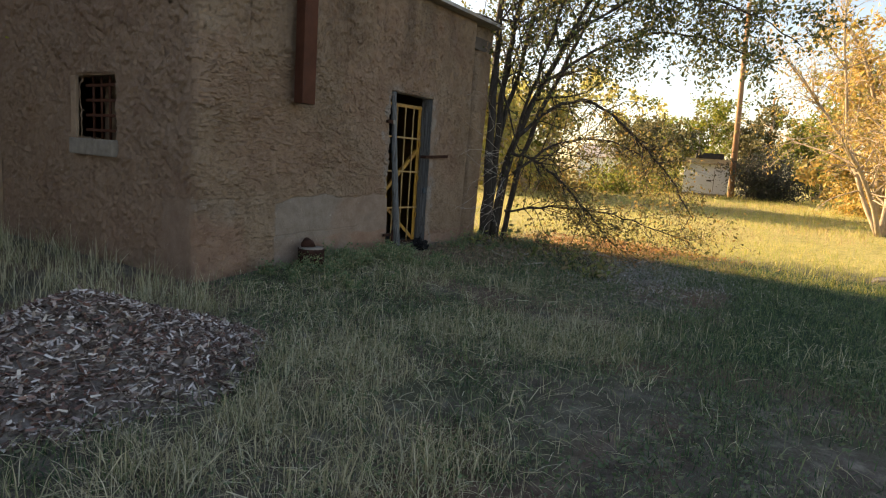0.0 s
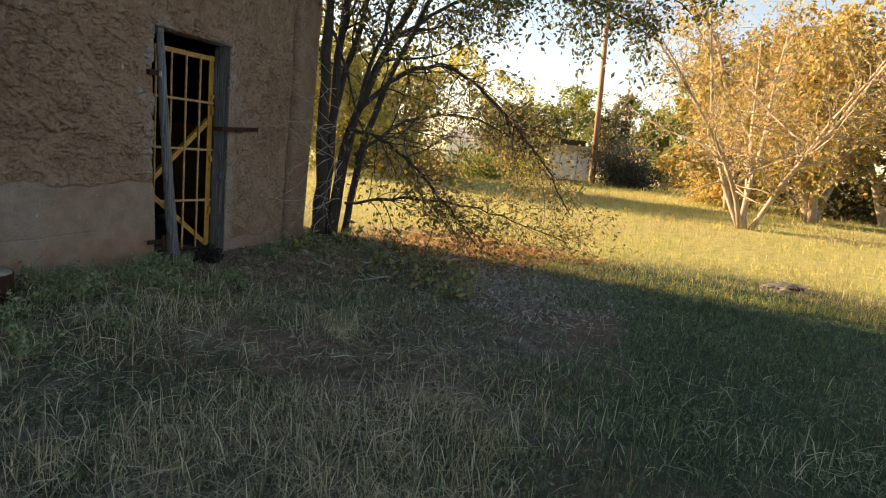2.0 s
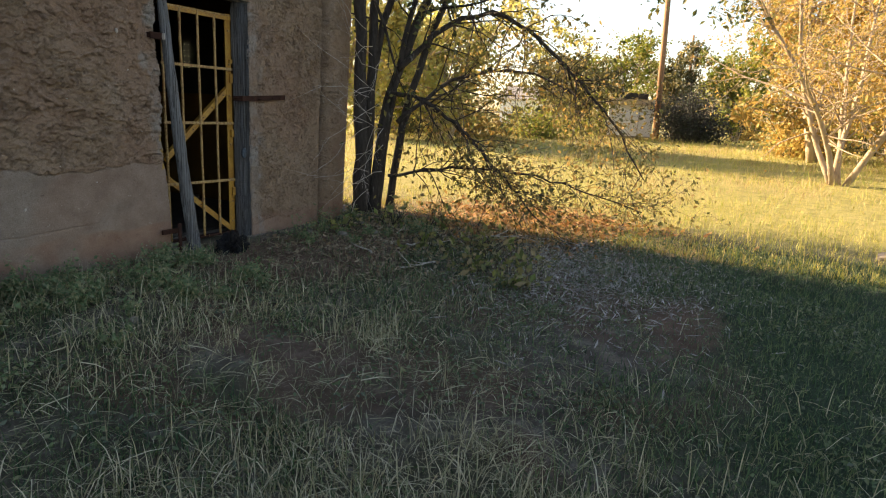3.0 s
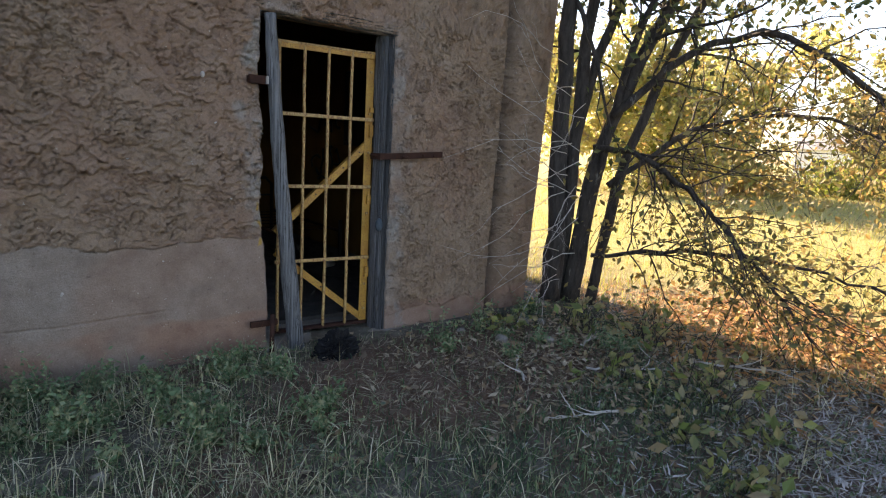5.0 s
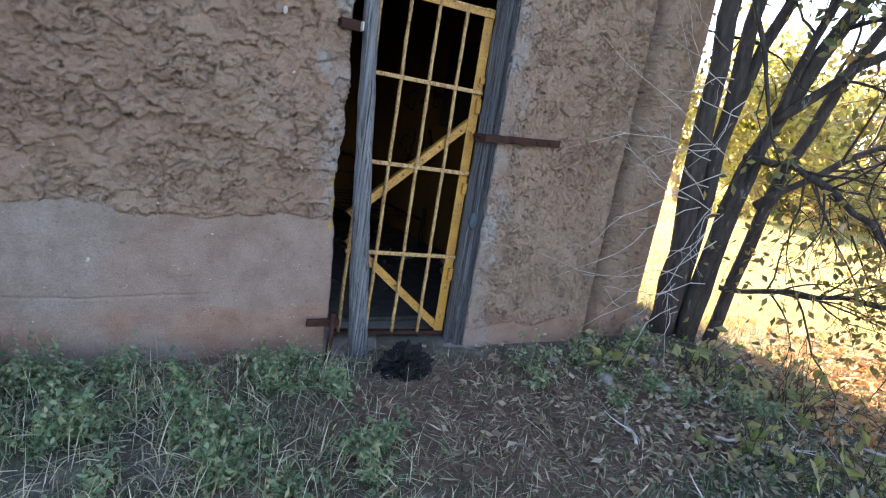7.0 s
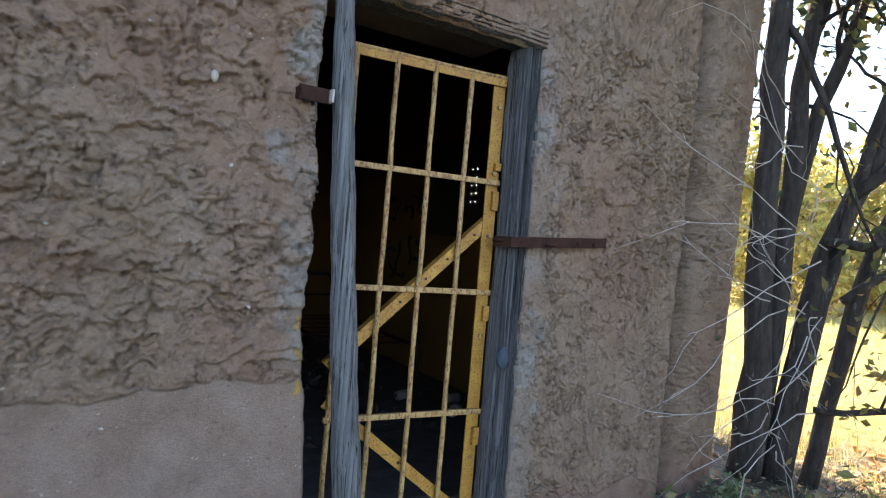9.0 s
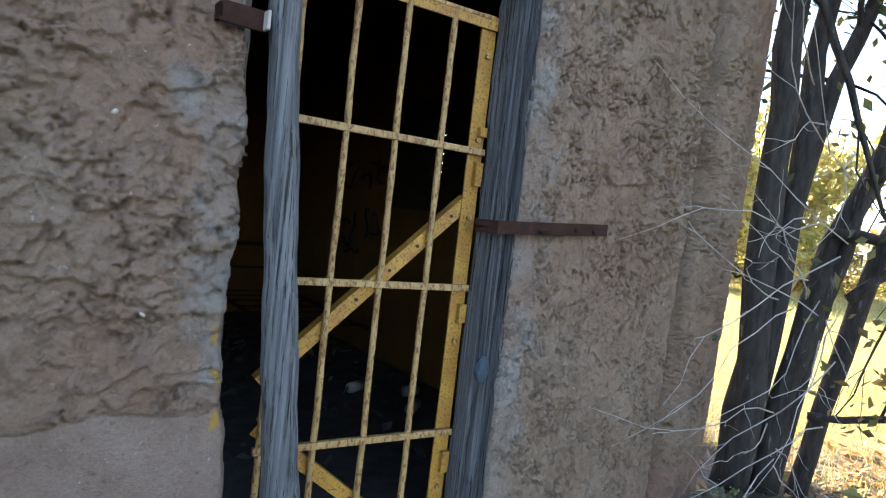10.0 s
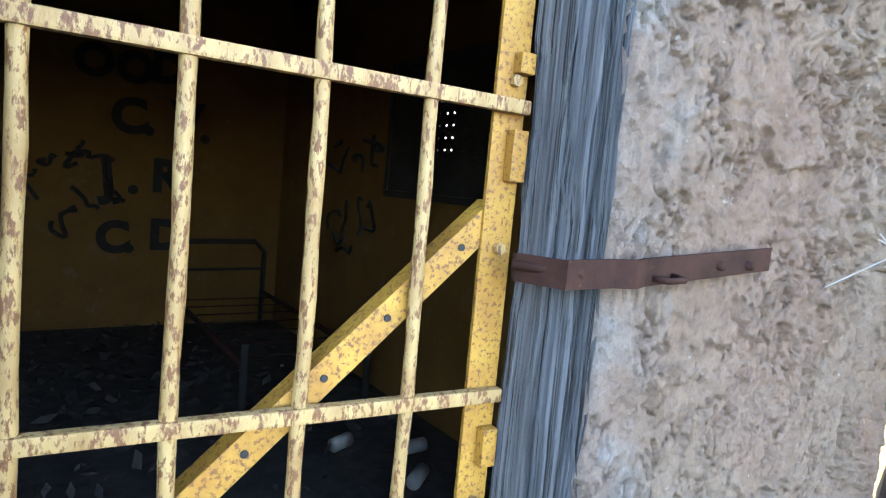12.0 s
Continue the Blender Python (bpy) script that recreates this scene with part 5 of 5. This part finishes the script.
def weed(x, y, h, seed):
    """A low leafy weed."""
    r = np.random.default_rng(seed)
    w = new("weed")
    tagged(w, "low green weed at the foot of the wall", "weed", "weeds along the wall")
    z = float(ground_z(x, y)) - 0.01
    pieces, pts = [], []
    for _ in range(9):
        p, rr = grow((x, y, z), (r.normal(0, 0.5), r.normal(0, 0.5) - 0.1, 1), h * r.uniform(0.5, 1.1), 0.003, r, 0.03, 0.15, 6)
        pieces.append(tube(p, rr, 3))
        i = r.integers(1, 7, 20)
        pts.append(p[i] + r.normal(0, 0.014, (20, 3)))
    tagged(joined("stalk_tangle", pieces, WEED, w), kind="stuff")
    v, f = leaf_cloud(np.concatenate(pts), 0.027, seed, 0.2)
    raw("leaves", v, f, WEED, w)
    return w


r = np.random.default_rng(17)
for k in range(74):
    x = 4.3 + 2.15 * r.random() if k < 60 else 7.2 + 1.5 * r.random()
    weed(x, FACE - 0.1 - 1.0 * r.random() ** 1.8, r.uniform(0.08, 0.26), 500 + k)

tagged(scatter_chips("leaf_litter", 4200, (8.2, 3.8), (1.9, 1.3), 0.042, LITTER, 21, 0.01), "dry fallen leaves and twigs under the tree", "litter", kind="stuff")

tagged(scatter_chips("leaf_litter", 5200, (10.2, 3.5), (1.7, 1.9), 0.075, RUST_LITTER, 22, 0.02), "rust-brown fallen leaves lying in the sun", "litter", kind="stuff")
for k, (x, y, w, h) in enumerate(((8.0, 3.55, 0.5, 0.3), (8.45, 3.3, 0.5, 0.26), (8.5, 4.25, 0.45, 0.35), (7.7, 3.0, 0.5, 0.25), (8.1, 2.7, 0.5, 0.25), (7.95, 4.55, 0.35, 0.25), (8.75, 3.85, 0.6, 0.4), (8.2, 3.1, 0.6, 0.35), (7.5, 2.6, 0.4, 0.22))):
    bush("sapling", "low leafy shoots among the litter", x, y, w, w, h, LEAF_SHOOT, 75, 0.078, 700 + k)


def fallen_branch(x, y, length, turn, seed):
    r = np.random.default_rng(seed)
    z = float(ground_z(x, y)) + 0.012
    b = new("fallen_branch")
    tagged(b, "pale dead forked branch on the ground", "branch", "dead branches on the ground")
    d = (math.cos(turn), math.sin(turn), 0.02)
    pts, rr = grow((x, y, z), d, length, 0.009, r, 0.0, 0.1, 8)
    pts[:, 2] = z + 0.02 * r.random(9)
    v, f = tube(pts, rr, 6)
    raw("stick", v, f, TWIG, b, True)
    for j in (2, 3, 5, 6):
        p2, r2 = grow(pts[j], (math.cos(turn + r.normal(0, 0.9)), math.sin(turn + r.normal(0, 0.9)), 0.1), length * 0.4, 0.005, r, 0.0, 0.15, 5)
        p2[:, 2] = np.maximum(p2[:, 2], z)
        v, f = tube(p2, r2, 5)
        raw("fork", v, f, TWIG, b, True)
    return b


for k, (x, y, L, a) in enumerate(((7.9, 3.75, 0.5, -0.5), (8.3, 3.2, 0.6, 1.2), (7.6, 3.3, 0.4, 2.5), (8.15, 4.0, 0.35, 0.3), (8.7, 3.5, 0.7, -1.2), (7.4, 3.8, 0.4, 0.9), (9.0, 2.5, 0.6, 0.1))):
    fallen_branch(x, y, L, a, 800 + k)

# pebbles bedded in the plaster, and the knob on the jamb
for k, (x, z, a) in enumerate(((5.957, 1.74, 0.022), (5.3, 0.655, 0.014), (6.02, 1.5, 0.01), (5.6, 1.3, 0.009), (5.75, 0.78, 0.008), (6.1, 1.1, 0.008))):
    bm = bmesh.new()
    bmesh.ops.create_icosphere(bm, subdivisions=2, radius=a)
    for v in bm.verts:
        v.co = Vector((v.co.x * 0.7, v.co.y * 0.6, v.co.z * (1.3 if v.co.z < 0 else 0.9)))
    bm.transform(Matrix.Translation((x, FACE - 0.018, z)) @ pose(0, 0, 0, 0, 25 * k, 0) @ Matrix.Scale(0.7, 4))
    tagged(part("pebble", bm, TWIG), "white pebble bedded in the plaster", "pebble", "pebbles in the plaster")
knob = new("jamb_knob")
tagged(knob, "blue-grey putty knob on the door jamb", "knob")
bm = bmesh.new()
bmesh.ops.create_icosphere(bm, subdivisions=3, radius=1.0)
for v in bm.verts:
    k = 1 + 0.15 * noise.noise(v.co * 2)
    v.co = Vector((v.co.x * 0.026 * k, v.co.y * 0.02 * k, v.co.z * 0.042 * k))
bm.transform(pose(7.076, FACE + 0.02, 0.915))
part("lump", bm, INSULATOR, knob)

# a dug-out mound at the edge of the shade, and pale stones far off
mound = new("dirt_mound")
tagged(mound, "low mound of pale dirt beside a dug hole", "mound")
bm = bmesh.new()
bmesh.ops.create_icosphere(bm, subdivisions=4, radius=1.0)
for v in bm.verts:
    k = 1 + 0.3 * noise.fractal(v.co * 2.0, 0.8, 2, 4)
    v.co = Vector((v.co.x * 0.2 * k, v.co.y * 0.28 * k, v.co.z * 0.08 * k))
bm.transform(pose(10.9, -0.55, float(ground_z(10.9, -0.55)) + 0.0))
part("heap", bm, CONCRETE, mound)
# nothing is dug out: a flat black lump gives the hole's shade
bm = bmesh.new()
bmesh.ops.create_icosphere(bm, subdivisions=3, radius=1.0)
for v in bm.verts:
    v.co = Vector((v.co.x * 0.06, v.co.y * 0.1, v.co.z * 0.025))
bm.transform(pose(10.76, -0.62, float(ground_z(10.76, -0.62)) + 0.06))
part("hole", bm, BLACK_PAINT, mound, "dug hole, its shade a black lump")
for k, (az, h) in enumerate(((-10.8, 0.9), (-11.6, 0.7), (-9.9, 0.6))):
    x, y = polar(az, 33, 2.98, 1.04)
    bm = bmesh.new()
    box(bm, (x, y - 0.25, 0.1), (x + 0.2, y + 0.25, 0.3 + h), 0.06)
    tagged(part("marker_stone", bm, WHITE_PAINT), "pale upright stone in the far grass", "stone", "pale stones far off")


def left_tree():
    """The tree beside the side wall, its leafy ends hanging into view."""
    r = np.random.default_rng(77)
    limbs, twigs, leaves = [], [], []
    for p, r0 in (([(0.9, 6.9, 0.0), (1.0, 6.7, 1.5), (1.2, 6.4, 2.8), (1.4, 6.2, 4.2)], 0.08), ([(1.05, 6.6, 2.0), (1.7, 6.2, 2.7), (2.4, 5.9, 3.0), (2.9, 5.7, 2.9)], 0.04), ([(1.2, 6.4, 2.8), (1.8, 5.9, 3.4), (2.5, 5.6, 3.5), (3.0, 5.5, 3.2)], 0.035), ([(1.0, 6.7, 1.5), (1.5, 6.6, 2.1), (2.0, 6.5, 2.3), (2.4, 6.5, 2.2)], 0.03)):
        pts = resample(p, 16)
        rad = np.linspace(r0, 0.01, 16)
        limbs.append((pts, rad))
        twigs_from(pts, rad, r, 16, 0.45, 0.06, twigs, leaves, 8, 0.6, 0.5, 3)
    return finish_tree("box_elder", "leafy green tree beside the side wall", limbs, twigs, leaves, BARK, LEAF_LIME, 0.055, 5)


left_tree()

tagged(scatter_chips("twig_litter", 9000, (8.4, 2.2), (1.9, 1.3), 0.07, GREY_LITTER, 23, 0.0, None, 0.22), "grey broken twigs and chips in the grass", "litter", kind="stuff")
tagged(scatter_chips("straw_litter", 5500, (7.1, 4.05), (1.7, 0.9), 0.062, STRAW_BITS, 24, 0.0, None, 0.17), "loose dry straw in front of the door", "litter", kind="stuff")


def ground_cover():
    """Small broad leaves and lying straw between the grass."""
    r = np.random.default_rng(31)
    x, y = spots(60000, 0.2, 10.0, -1.6, 4.78, lambda a, b: open_ground(a, b) * (0.15 + 0.85 * (fbm(a * 1.7, b * 1.7, 333) > 0.5)), 32, 0.09)
    z = ground_z(x, y) + 0.07 * r.random(len(x)) ** 2
    v, f = leaf_cloud(np.stack([x, y, z], 1), 0.026, 33, 0.6)
    tagged(raw("ground_leaves", v, f, COVER), "tiny weeds and clover between the grass", "weeds", kind="stuff")
    x, y = spots(30000, 0.2, 10.0, -1.6, 4.7, lambda a, b: open_ground(a, b) * (0.06 + 0.94 * smoothstep((7.2 - a) / 1.6)) * (0.2 + 0.8 * smoothstep((b - 0.9 - 0.15 * (a - 4)) / 0.8)), 34, 0.25)
    n = len(x)
    a, t = r.uniform(0, 6.283, n), r.uniform(0.06, 0.2, n)
    z = ground_z(x, y) + 0.01 + 0.05 * r.random(n)
    d = np.stack([np.cos(a), np.sin(a), r.normal(0, 0.22, n)], 1)
    w = np.stack([-np.sin(a), np.cos(a), r.normal(0, 0.5, n)], 1) * r.uniform(0.0007, 0.0016, n)[:, None]
    P = np.stack([x, y, z], 1)
    m = P + np.array([0, 0, 0.012])
    q = np.stack([P - d * t[:, None] / 2 - w, P - d * t[:, None] / 2 + w, m + w, m - w, P + d * t[:, None] / 2], 1).reshape(-1, 3)
    i = np.arange(n)[:, None] * 5
    tagged(raw("lying_straw", q, (i + np.array([[0, 1, 2, 3]])).tolist() + (i + np.array([[3, 2, 4]])).tolist(), STRAW), "dry stalks lying across the grass", "straw", kind="stuff")


ground_cover()
